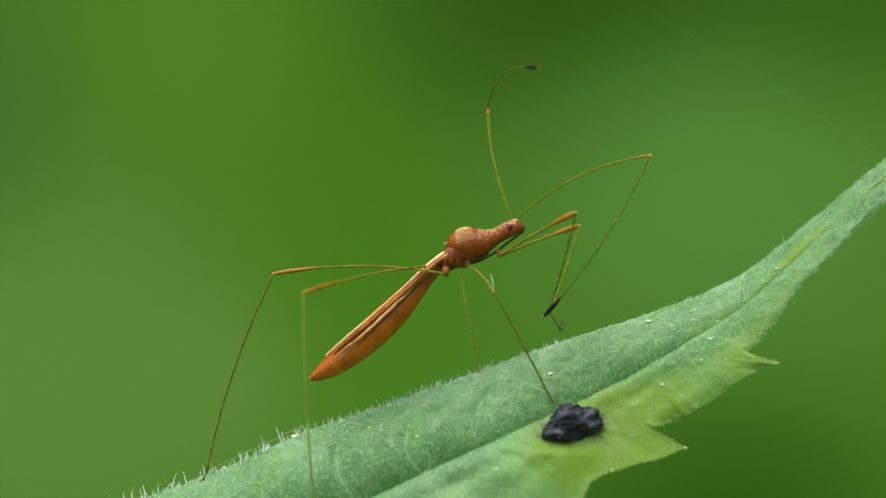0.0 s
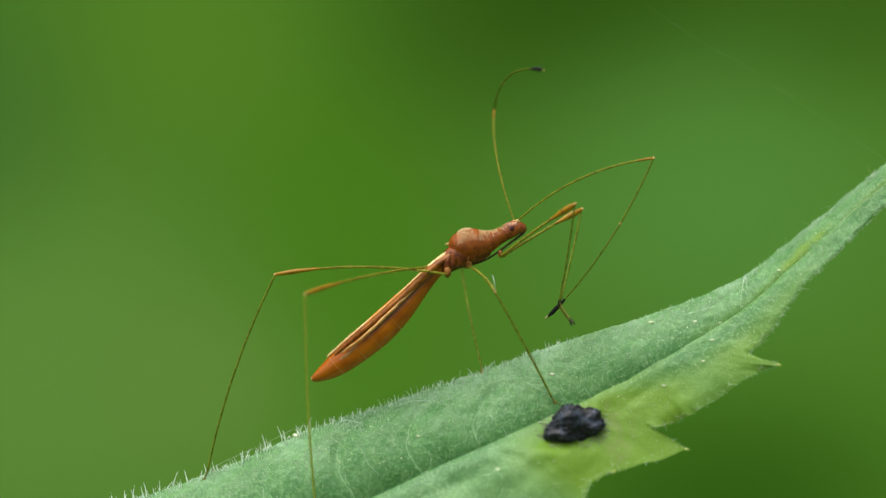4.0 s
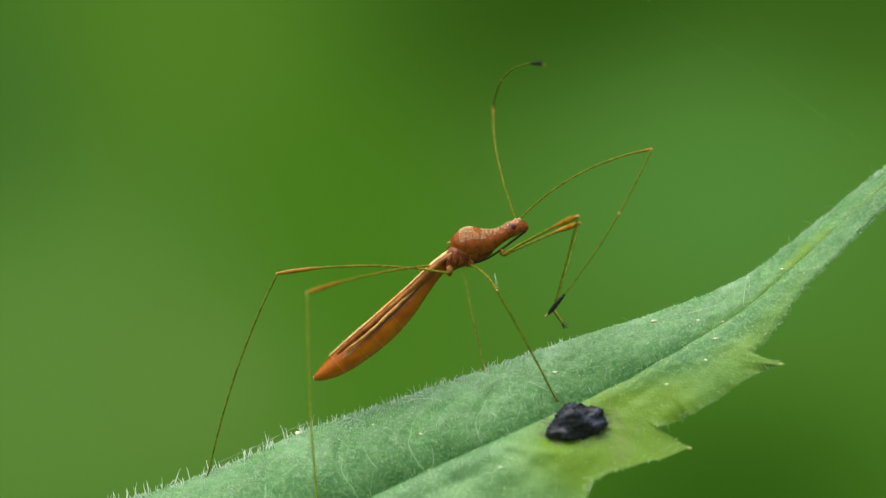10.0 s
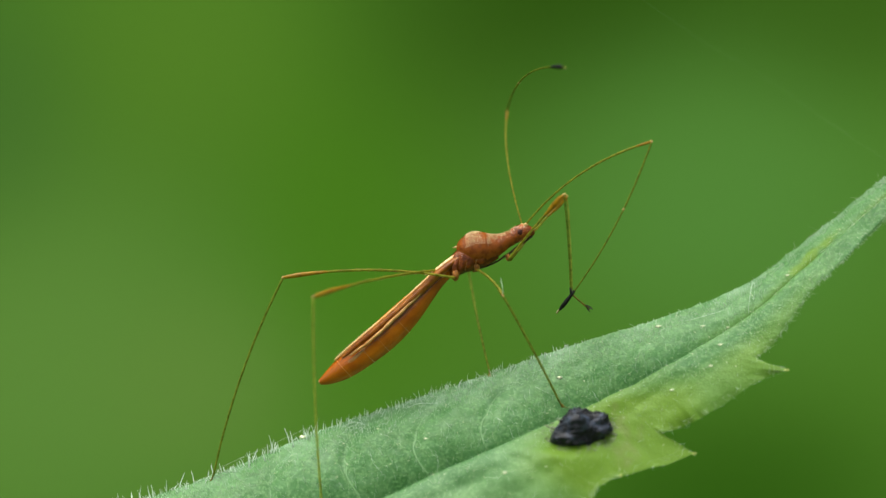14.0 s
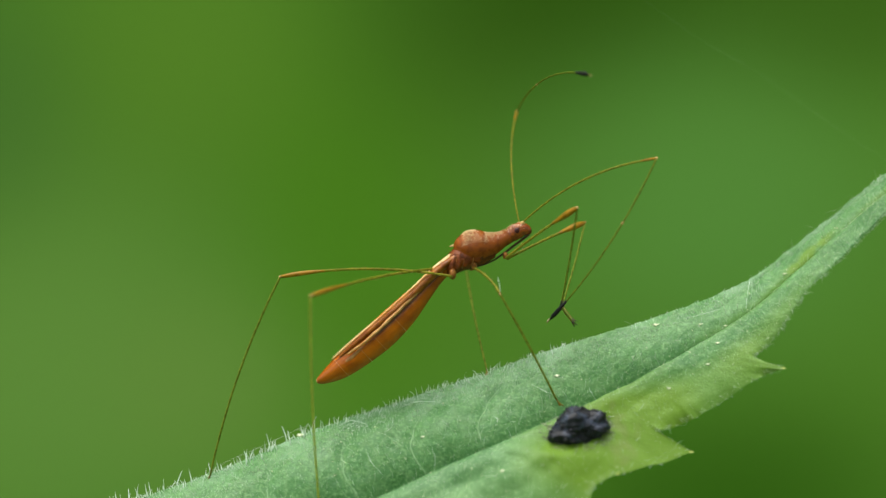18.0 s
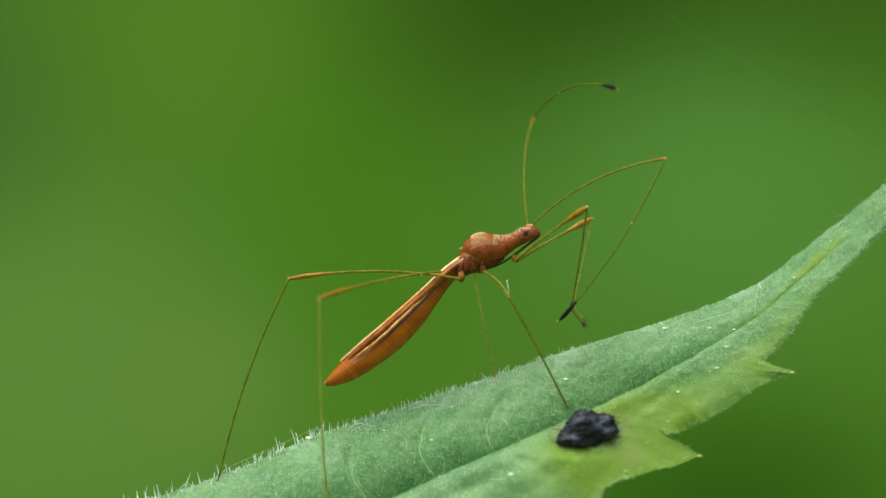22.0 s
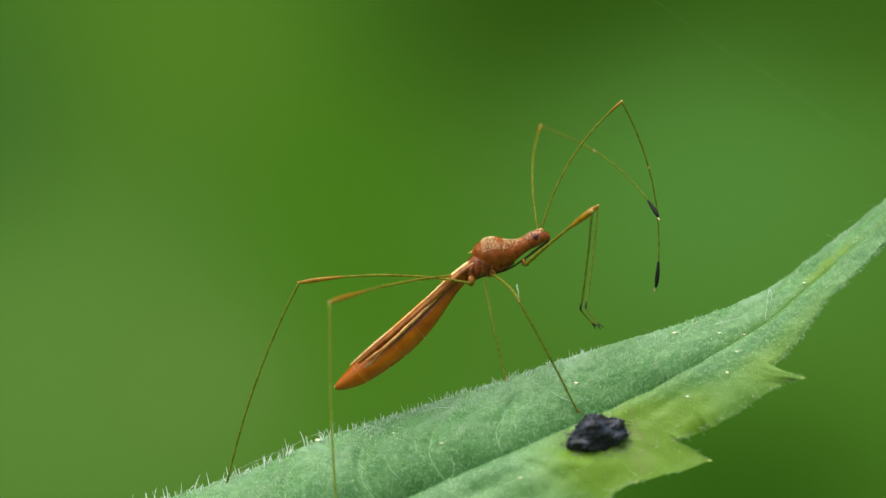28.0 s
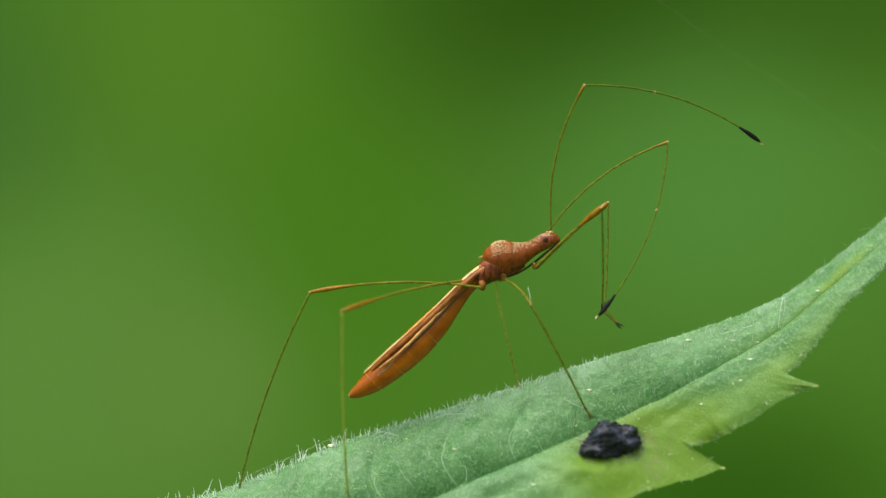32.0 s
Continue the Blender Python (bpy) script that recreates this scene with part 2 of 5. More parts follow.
# ---- ground and far greenery ----
BACK = 0.62
BS = (REACH + BACK) / REACH * UNIT
# each: centre, radii, a green with its light and shade painted in, amount
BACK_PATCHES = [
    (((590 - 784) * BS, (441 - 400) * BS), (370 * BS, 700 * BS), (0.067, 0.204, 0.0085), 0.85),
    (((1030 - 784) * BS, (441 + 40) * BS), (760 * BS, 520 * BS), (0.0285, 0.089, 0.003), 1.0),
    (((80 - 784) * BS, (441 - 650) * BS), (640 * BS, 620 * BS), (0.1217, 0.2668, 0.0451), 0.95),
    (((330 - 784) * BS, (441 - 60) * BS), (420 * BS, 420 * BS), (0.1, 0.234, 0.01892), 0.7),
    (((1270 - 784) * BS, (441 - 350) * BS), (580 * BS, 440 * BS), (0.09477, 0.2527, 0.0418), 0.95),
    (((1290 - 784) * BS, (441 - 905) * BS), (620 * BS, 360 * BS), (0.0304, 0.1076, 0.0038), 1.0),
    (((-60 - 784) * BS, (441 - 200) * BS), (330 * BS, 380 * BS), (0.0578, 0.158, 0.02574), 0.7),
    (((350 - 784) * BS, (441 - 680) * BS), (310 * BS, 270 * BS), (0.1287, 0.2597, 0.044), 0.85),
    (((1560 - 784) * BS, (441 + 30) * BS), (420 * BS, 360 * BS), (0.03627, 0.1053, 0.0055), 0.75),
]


def sheet(name, w, h, m, material):
    v = [(-w / 2, 0, -h / 2), (w / 2, 0, -h / 2), (w / 2, 0, h / 2), (-w / 2, 0, h / 2)]
    ob = new(name, mesh(name, v, [(0, 1, 2, 3)], material, False))
    ob.matrix_basis = m
    return ob


ground = sheet("ground", 600, 600, pose(0, 0, -0.55, -90, 0, 0), M_GROUND)
tagged(ground, "green meadow ground far below the leaf", "ground", kind="structure")
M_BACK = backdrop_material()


def greenery():
    """A gently curved wall of far foliage that stands on the ground."""
    n, w = 40, 2.6
    v, f = [], []
    for j in range(9):
        for i in range(n + 1):
            x = (i / n - 0.5) * w
            v.append((x, 0.18 * (x / 1.3) ** 2 * -1.0, -0.55 + 1.5 * j / 8))
    for j in range(8):
        for i in range(n):
            a = j * (n + 1) + i
            f.append((a, a + 1, a + n + 2, a + n + 1))
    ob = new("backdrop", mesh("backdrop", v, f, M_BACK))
    ob.matrix_basis = pose(0, BACK, 0)
    return tagged(ob, "soft out-of-focus green meadow foliage in the distance", "backdrop", kind="structure")


backdrop = greenery()


# ---- the leaf ----
def on_blade(u, v, y):
    """The base of the leaf stands nearer to the eye than its tip."""
    return at(u, v, y - 1.0 + float(np.interp(u, (-200, 900, 1350, 1540, 1720), (-1.7, -1.6, -0.05, 0.15, 0.2))))


FAR = [on_blade(-120, 1120, 2.0), on_blade(110, 935, 3.0), on_blade(260, 880, 3.0), on_blade(400, 827, 3.0), on_blade(545, 763, 3.1), on_blade(700, 709, 3.2), on_blade(850, 656, 2.9), on_blade(1000, 602, 2.5),
       on_blade(1150, 554, 2.35), on_blade(1300, 492, 1.9), on_blade(1406, 413, 1.6), on_blade(1506, 330, 1.3), on_blade(1571, 276, 1.1), on_blade(1720, 150, 0.3)]
MID = [on_blade(-118, 1122, 1.9), on_blade(420, 1005, 1.3), on_blade(560, 930, 1.3), on_blade(680, 872, 1.3), on_blade(780, 824, 1.3), on_blade(880, 778, 1.3), on_blade(990, 725, 1.3), on_blade(1100, 671, 1.2),
       on_blade(1205, 609, 1.0), on_blade(1310, 540, 0.8), on_blade(1420, 442, 0.6), on_blade(1520, 352, 0.4), on_blade(1590, 291, 0.3), on_blade(1722, 151, 0.1)]
# near margin in runs between its tooth tips and notches: (place along the leaf, u, v, depth)
NEAR_RUNS = [
    [(0, -116, 1124, 1.8), (1, 560, 1290, -2.0), (2, 760, 1180, -1.8), (3, 900, 1060, -1.4), (4.2, 995, 935, -1.0), (5, 1031, 880, -0.7), (5.35, 1046, 853, -0.5),
     (5.7, 1082, 834, -0.3), (6.15, 1155, 812, -0.15), (6.42, 1212, 792, 0.0)],
    [(6.42, 1212, 792, 0.0), (6.54, 1181, 772, 0.0), (6.66, 1153, 756, 0.0)],
    [(6.66, 1153, 756, 0.0), (7.0, 1187, 748, 0.0), (7.5, 1257, 705, -0.05), (7.82, 1338, 655, -0.1), (8.0, 1372, 641, -0.1)],
    [(8.0, 1372, 641, -0.1), (8.14, 1346, 633, -0.2), (8.28, 1321, 624, -0.3)],
    [(8.28, 1321, 624, -0.3), (8.6, 1345, 603, -0.3), (9, 1377, 562, -0.3), (9.6, 1416, 503, -0.25), (10.1, 1462, 459, -0.2), (11, 1540, 380, -0.1), (12, 1602, 320, -0.1),
     (13, 1724, 153, 0.0)]]
NS, HALF = 390, 44
FAR_C, MID_C = spline(FAR, NS), spline(MID, NS)


def margin_at(k):
    run = next(r for r in NEAR_RUNS if k <= r[-1][0] + 1e-9)
    curve = spline([on_blade(u, v, y) for s, u, v, y in run], 900)
    return curve[int(round(np.interp(k, [q[0] for q in run], np.linspace(0, 899, len(run)))))]


NEAR_C = [margin_at(13 * i / (NS - 1)) for i in range(NS)]
# the same margin without its teeth
PLAIN = [(q[0], on_blade(*q[1:])) for q in NEAR_RUNS[0][:7]] + [(6.0, on_blade(1100, 801, -0.2)), (6.66, on_blade(1153, 756, 0.0)), (7.3, on_blade(1216, 706, -0.1)), (7.9, on_blade(1281, 654, -0.15))] \
    + [(q[0], on_blade(*q[1:])) for q in NEAR_RUNS[4]]
PLAIN_CURVE = spline([q[1] for q in PLAIN], 4000)
PLAIN_C = [PLAIN_CURVE[int(round(np.interp(13 * i / (NS - 1), [q[0] for q in PLAIN], np.linspace(0, 3999, len(PLAIN)))))] for i in range(NS)]


def tooth_at(i):
    out = NEAR_C[i] - PLAIN_C[i]
    along = PLAIN_C[min(i + 10, NS - 1)] - PLAIN_C[max(i - 10, 0)]
    across = PLAIN_C[i] - MID_C[i]
    det = along.x * across.z - along.z * across.x
    if abs(det) < 1e-12 or i < NS // 3:
        return out
    k, m = (out.x * across.z - out.z * across.x) / det, (along.x * out.z - along.z * out.x) / det
    on = along * k + across * m
    return on if i > 0.55 * NS else Vector((on.x, 0.35 * on.y, on.z))


TOOTH_C = [tooth_at(i) for i in range(NS)]
NEAR_SIZE = [(PLAIN_C[i] - MID_C[i]).length for i in range(NS)]
NEAR_SIZE = [sum(NEAR_SIZE[max(0, i - 16):i + 17]) / len(NEAR_SIZE[max(0, i - 16):i + 17]) for i in range(NS)]


def ramp(lo, hi, x):
    """Smooth step from 0 at lo to 1 at hi."""
    t = max(0.0, min(1.0, (x - lo) / (hi - lo)))
    return t * t * (3 - 2 * t)


def furrow_at(gx, gz, ax, az, bx, bz, wide):
    """How deep a spot of the plan grid lies in a straight furrow from a to b that runs out at both ends."""
    lx, lz = bx - ax, bz - az
    size = math.hypot(lx, lz)
    t = ((gx - ax) * lx + (gz - az) * lz) / size ** 2
    off = ((gx - ax) * lz - (gz - az) * lx) / size
    return math.exp(-(off / wide) ** 2) * ramp(-0.15, 0.15, t) * ramp(1.2, 0.8, t)


def vein_lead(w):
    """How far a side vein has run forward at w across the blade, in vein spacings."""
    return 1.2 * w + 1.0 * w * w if w > 0 else -0.35 * w


def near_relief(p):
    """Relief of the near half in mm: a swollen lobe, the hollow behind it in which the lump sits, and long shallow folds."""
    gx, gz = plan_of(p)
    top = 781 + 0.08 * (gx - 956)
    brim = 1064 - 0.41 * (gz - 790)
    lobe = ramp(-8, 26, gz - top) * ramp(-36, 84, brim - gx) * ramp(800, 960, gx)
    hollow = math.exp(-((gx - 1010) / 75) ** 2 - ((gz - 752) / 26) ** 2)
    folds = 0.13 * furrow_at(gx, gz, 945, 790, 640, 935, 15) + 0.05 * furrow_at(gx, gz, 985, 806, 820, 930, 13) + 0.07 * furrow_at(gx, gz, 1066, 735, 1200, 652, 17) \
        + 0.1 * furrow_at(gx, gz, 1075, 775, 1180, 790, 12)
    return 0.36 * lobe - 0.16 * hollow - 0.85 * folds


def plan_of(p):
    g = REACH / (REACH + p.y)
    return p.x * g / UNIT + 784, 441 - p.z * g / UNIT


def lamina(i, w):
    """The blade's upper face: i along (0 to NS - 1), w across (1 far margin, 0 midrib, -1 near margin)."""
    s = i / (NS - 1)
    m = MID_C[i]
    e = FAR_C[i] if w > 0 else PLAIN_C[i]
    a = abs(w)
    p = m.lerp(e, a)
    size = (e - m).length if w > 0 else NEAR_SIZE[i]
    # arched halves with a creased midrib
    p += Vector((-0.15, -0.45, 0.85)) * (size * (0.27 * (1 - a) if w > 0 else 0.32 * (1 - a) ** 2) * a ** 0.6)
    # side veins run forward from the midrib as furrows, the blade swells between them; the tip is smooth
    ph = (s * 12.5 - vein_lead(w)) % 1.0
    furrow = math.exp(-((ph - 0.5) / (0.075 if w > 0 else 0.11)) ** 2) * math.sin(math.pi * min(1, a * 1.05)) ** 0.6
    swell = math.sin(math.pi * ((ph + 0.5) % 1.0)) ** 2 * a * (1 - a)
    if w < 0:
        furrow, swell = furrow * (1 - a), swell * (1 - a)
    full = 0.08 + 0.92 * ramp(0.5, 0.34, s) * (ramp(1.0, 0.45, a) if w > 0 else 1.0)
    thin = min(1.0, (1 - s) * 3)
    n = Vector((-0.3, -0.6, 0.75))
    p += n * (MM * thin * full * ((-0.1 if w > 0 else -0.04) * furrow + (0.62 if w > 0 else 0.6) * swell))
    if w < 0:
        p += Vector((-0.1, -0.95, 0.25)) * (MM * near_relief(p) * (1 - a ** 4))
    # the midrib lies in a fold: the far half sinks into it slowly, the near half stands over it like a lip
    d = a * size / MM
    deep = 0.06 + 0.1 * thin
    p += n * (MM * deep * -(math.exp(-d / 0.55) if w > 0 else math.exp(-(d / 0.12) ** 2)))
    p += n * (MM * (0.02 if w > 0 else 0.05) * noise.noise(p * 900) + MM * 0.025 * noise.noise(p * 3500))
    # margin
    if w < -0.55:
        # teeth go on in the plane of the blade
        p += TOOTH_C[i] * ((a - 0.55) / 0.45) ** 2.2
    if w < -0.8:
        p += Vector((0.4, 0, -0.6)) * (MM * (a - 0.8) * 5 * (0.055 * noise.noise(Vector((s * 70, 5, 3))) + 0.028 * noise.noise(Vector((s * 230, 7, 9)))))
    if w < -0.84 and s > 0.515:
        # the near margin rolls under towards the tip, crumpled
        roll = ((a - 0.84) / 0.16) ** 2 * ramp(0.515, 0.55, s) * (1 - 0.6 * s)
        p += Vector((0.02, 0.24, -0.02)) * (MM * roll * (0.5 + 0.5 * ramp(0.66, 0.6, s)) * (1 + 0.9 * noise.noise(Vector((s * 210, 1, 4)))))
    if w > 0.8:
        p += Vector((-0.4, 0, 0.9)) * (MM * (a - 0.8) * 5 * (0.05 * noise.noise(Vector((s * 60, 0, 3))) + 0.045 * noise.noise(Vector((s * 180, 0, 9)))))
    return p


GRID = [[lamina(i, j / HALF) for j in range(-HALF, HALF + 1)] for i in range(NS)]
WIDE = 2 * HALF + 1


GRID_PLAN = np.array([[plan_of(p) for p in r] for r in GRID])


def on_leaf(u, v, low=0, high=WIDE):
    """The blade's place and outward normal at a spot of the plan grid."""
    d = ((GRID_PLAN[:, low:high] - np.array((u, v))) ** 2).sum(axis=2)
    i, j = np.unravel_index(int(d.argmin()), d.shape)
    return grid_spot(int(i), int(j) + low)


def grid_spot(i, j):
    i2, j2 = min(i, NS - 2), min(j, WIDE - 2)
    a, b, c = GRID[i2][j2], GRID[i2 + 1][j2], GRID[i2][j2 + 1]
    nrm = (b - a).cross(c - a)
    nrm = nrm.normalized() if nrm.length > 0 else Vector((0, -0.5, 0.8))
    return GRID[i][j].copy(), nrm if nrm.z > 0 or nrm.y < 0 else -nrm


leaf = new("leaf")
tagged(leaf, "hairy pale green toothed leaf rising towards its pointed tip", "leaf")


def build_blade():
    top = [p for r in GRID for p in r]
    low = []
    for i in range(NS):
        for j in range(WIDE):
            p, nr = grid_spot(i, j)
            rim = min(1.0, (HALF - abs(j - HALF)) / 3)
            if j < HALF:
                nr = Vector((0.15, -0.95, 0.2))
            low.append(p - nr * (MM * (0.03 + 0.13 * rim)))
    o = len(top)
    f = []
    for i in range(NS - 1):
        for j in range(WIDE - 1):
            a = i * WIDE + j
            f.append((a, a + WIDE, a + WIDE + 1, a + 1))
            f.append((o + a, o + a + 1, o + a + WIDE + 1, o + a + WIDE))
    # the rim has corners of its own, so that the faces stay smooth up to the edge
    hem = [i * WIDE for i in range(NS)] + [(NS - 1) * WIDE + j for j in range(1, WIDE)] + [i * WIDE + WIDE - 1 for i in range(NS - 2, -1, -1)] + list(range(WIDE - 2, 0, -1))
    rim_v = [q for k in hem for q in (top[k], low[k])]
    n, o2 = len(hem), 2 * o
    for k in range(n):
        a, b = o2 + 2 * k, o2 + 2 * ((k + 1) % n)
        f.append((a, a + 1, b + 1, b))
    me = mesh("blade", top + low + rim_v, f, M_LEAF)
    young = me.attributes.new("young", "FLOAT", "POINT")
    scar = me.attributes.new("scar", "FLOAT", "POINT")
    bloom = me.attributes.new("bloom", "FLOAT", "POINT")
    vals, scars, blooms = [], [], []
    burn = on_leaf(1090, 770, 0, HALF + 1)[0]
    wound = on_leaf(1060, 765)[0]
    for p_i in range(2):
        for i in range(NS):
            s = i / (NS - 1)
            for j in range(WIDE):
                w = (j - HALF) / HALF
                p = GRID[i][j]
                near = max(0.0, min(1.0, (-w - 0.1 - 0.3 * max(0.0, min(1.0, (s - 0.5) / 0.1))) / 0.35)) * max(0.0, min(1.0, (0.8 - s) / 0.16))
                ring = max(0.0, 1 - (p - wound).length / (3.7 * MM))
                blotch = 0.5 + 0.7 * noise.noise(p * 500)
                crease = (0.3 + 0.9 * blotch) * 0.6 * math.exp(-(w / 0.15) ** 2) * max(0.0, min(1.0, (s - 0.6) / 0.12))
                vals.append(max(0.0, min(1.0, near * (0.35 + 0.65 * ramp(0.33, 0.46, s)) * (0.5 + 0.35 * blotch) + (1.1 * ring if w < -0.04 else 0.1 * ring) + crease)))
                d = p - burn
                far = math.hypot(d.x / 0.6, d.z / 1.3) / MM
                scars.append(max(0.0, min(0.32, (0.8 - far) * 0.7 + 0.7 * noise.noise(p * 3200))) if w < 0 and far < 1.5 else 0.0)
                gx = plan_of(p)[0]
                if -0.15 < w < 0.5 and 1330 < gx < 1480:
                    # yellowed patches beside the midrib, towards the tip
                    vals[-1] = max(vals[-1], min(0.95, 1.5 * math.exp(-((gx - 1412) / 42) ** 2 - ((w - 0.13) / 0.17) ** 2) * (0.6 + 1.3 * noise.noise(p * 2600))))
                dust = ramp(0.35, 1.0, w) * (0.1 + 0.45 * noise.noise(p * 700) + 0.35 * noise.noise(p * 2600)) + 0.12 * ramp(-0.9, -0.3, -abs(w + 0.12)) * (w < 0) * ramp(0.55, 0.45, s)
                blooms.append(max(0.0, min(0.7, dust + 0.25 * noise.noise(p * 5200) * (w > 0))))
    vals += [vals[k] for k in hem for twin in range(2)]
    scars += [0.0] * len(rim_v)
    blooms += [0.0] * len(rim_v)
    bloom.data.foreach_set("value", blooms)
    young.data.foreach_set("value", vals)
    scar.data.foreach_set("value", scars)
    return part("blade", me, leaf)


build_blade()


def build_midrib():
    """The keel under the blade, along the crease."""
    path = [p + Vector((0.0, 0.16, -0.3)) * MM for p in MID_C[::6]]
    n = len(path)
    return part("midrib", mesh("midrib", *tube(path, [MM * (0.34 * (1 - 0.8 * i / n)) for i in range(n)], 8), M_LEAF), leaf, "raised green midrib under the blade")


build_midrib()


def build_stalk():
    """Leaf stalk that bends down into the plant's stem, which stands in the ground."""
    path = spline([at(-118, 1122, 0.95), at(-420, 1330, 1.4), at(-700, 1700, 2.6), at(-760, 2600, 4.0), Vector((-0.031, 0.004, -0.2)), Vector((-0.028, 0.004, -0.4)), Vector((-0.03, 0.005, -0.56))], 90)
    n = len(path)
    return part("stalk", mesh("stalk", *tube(path, [MM * (0.35 + 2.2 * min(1.0, (i / n) * 2.2)) for i in range(n)], 12, wobble=0.03), M_LEAF), leaf, "green leaf stalk and stem")


build_stalk()
rnd = random.Random(7)


def side_vein(k, half):
    """Slender pale vein that leaves the midrib and runs forward in its furrow."""
    path = []
    for q in range(22):
        a = 0.03 + 0.6 * q / 21
        i = int((k + 0.5 + vein_lead(half * a)) / 12.5 * (NS - 1))
        j = HALF + int(round(half * a * HALF))
        if i < NS - 2:
            p, nr = grid_spot(i, j)
            path.append(p + (nr if half > 0 else Vector((-0.24, -0.55, 0.8))) * 0.004 * MM)
    path = spline(path[::3], 30)
    return part("side_vein", mesh("side_vein", *tube(path, [MM * (0.03 - 0.022 * i / 29) for i in range(30)], 6, 0.6), M_VEIN), leaf, "slender pale side vein")


for k in range(1, 5):
    side_vein(k, 1)


def hair(verts, faces, root, way, length, radius, bend, taper=(1, 0.8, 0.5, 0.12)):
    side = way.orthogonal().normalized()
    side.rotate(Matrix.Rotation(rnd.uniform(0, 6.28), 3, way))
    path = [root + way * (length * t) + side * (bend * length * t * t) for t in (0, 0.35, 0.7, 1)]
    tube(path, [radius * q for q in taper], 4 if radius < 0.02 * MM else 6, verts=verts, faces=faces)


def build_hairs():
    # long margin hairs, far margin: longest towards the leaf's base, curled and short towards its tip
    v, f = [], []
    for k in range(720):
        s = 0.06 + rnd.random() * 0.9
        i = int(s * (NS - 1))
        p, nr = grid_spot(i, WIDE - 1 - int(6 * rnd.random() ** 2))
        u = plan_of(p)[0]
        left = max(0.0, min(1.0, (760 - u) / 320))
        way = (Vector((-0.45 + 0.8 * rnd.random(), -0.4 + 0.6 * rnd.random(), 1)) + 0.25 * nr).normalized()
        if k < 115:
            # tall broad-based ones, in ones and twos
            length = MM * (rnd.uniform(0.18, 0.32) + rnd.uniform(0.08, 0.38) * left) * (1 if u < 1000 else 0.5)
            for twin in range(1 + (rnd.random() < 0.3)):
                w2 = (way + Vector((0.25 * twin * rnd.uniform(-1, 1), 0, 0))).normalized()
                hair(v, f, p + Vector((0.09 * twin, 0, 0.0)) * MM - w2 * 0.04 * MM, w2, length * (1 - 0.25 * twin), MM * (0.0105 + 0.0165 * left) * rnd.uniform(0.7, 1.15),
                     rnd.uniform(-0.3, 0.3), (1, 0.6, 0.33, 0.1))
        else:
            length = MM * rnd.uniform(0.08, 0.16 + 0.08 * (u < 1000))
            bend = rnd.uniform(-0.9, 0.9)
            if u > 1000:
                if k % 5 < 2:
                    continue
                way = (way + Vector((-0.6 + 1.3 * rnd.random(), 0, -0.2))).normalized()
                length *= 0.6
                if k % 2:
                    continue
            hair(v, f, p - way * 0.02 * MM, way, length, MM * rnd.uniform(0.009, 0.014), bend)
    for k in range(90):
        # matted white fuzz by the margin
        p, nr = on_leaf(rnd.gauss(612, 30), rnd.gauss(756, 9), HALF)
        way = (Vector((rnd.uniform(-1, 1), rnd.uniform(-0.3, 0.1), rnd.uniform(-0.5, 0.5))) + 0.25 * nr).normalized()
        hair(v, f, p + nr * 0.015 * MM, way, MM * rnd.uniform(0.05, 0.18), MM * rnd.uniform(0.004, 0.008), rnd.uniform(-0.8, 0.8))
    part("margin_hairs", mesh("margin_hairs", v, f, M_HAIR), leaf, "pale glassy hairs along the upper margin")["kind"] = "stuff"
    v, f = [], []
    for k in range(680):
        s = 0.28 + rnd.random() * 0.68
        i = int(s * (NS - 1))
        p, nr = grid_spot(i, rnd.randrange(0, 3))
        way = Vector((0.35 + 0.5 * rnd.random(), -0.4 * rnd.random(), -0.7 + 0.5 * rnd.random())).normalized()
        hair(v, f, p - way * 0.02 * MM, way, MM * rnd.uniform(0.04, 0.17), MM * rnd.uniform(0.003, 0.005), rnd.uniform(-1.5, 1.5))
    part("lower_margin_hairs", mesh("lower_margin_hairs", v, f, M_SHORT), leaf, "fine pale hairs along the toothed margin")["kind"] = "stuff"
    v, f = [], []
    for k in range(6500):
        i, j = rnd.randrange(45, NS - 4), rnd.randrange(1, WIDE - 1)
        p, nr = grid_spot(i, j)
        way = (nr + Vector((rnd.uniform(-0.7, 0.9), rnd.uniform(-0.5, 0.5), rnd.uniform(-0.4, 0.6)))).normalized()
        long = rnd.random() < 0.025
        hair(v, f, p - nr * 0.01 * MM, way, MM * (rnd.uniform(0.2, 0.45) if long else rnd.uniform(0.03, 0.085)), MM * rnd.uniform(0.003, 0.0055),
             rnd.uniform(-0.8, 0.8))
    for k in range(4600):
        # denser silvery down towards the far margin
        i, j = rnd.randrange(30, NS - 40), WIDE - 2 - int(20 * rnd.random() ** 1.6)
        if i > 0.5 * NS and j > WIDE - 8:
            continue
        p, nr = grid_spot(i, j)
        way = (nr + Vector((rnd.uniform(-0.9, 0.9), rnd.uniform(-0.6, 0.4), rnd.uniform(-0.2, 0.9)))).normalized()
        hair(v, f, p - nr * 0.01 * MM, way, MM * rnd.uniform(0.05, 0.15), MM * rnd.uniform(0.0035, 0.0065), rnd.uniform(-0.9, 0.9))
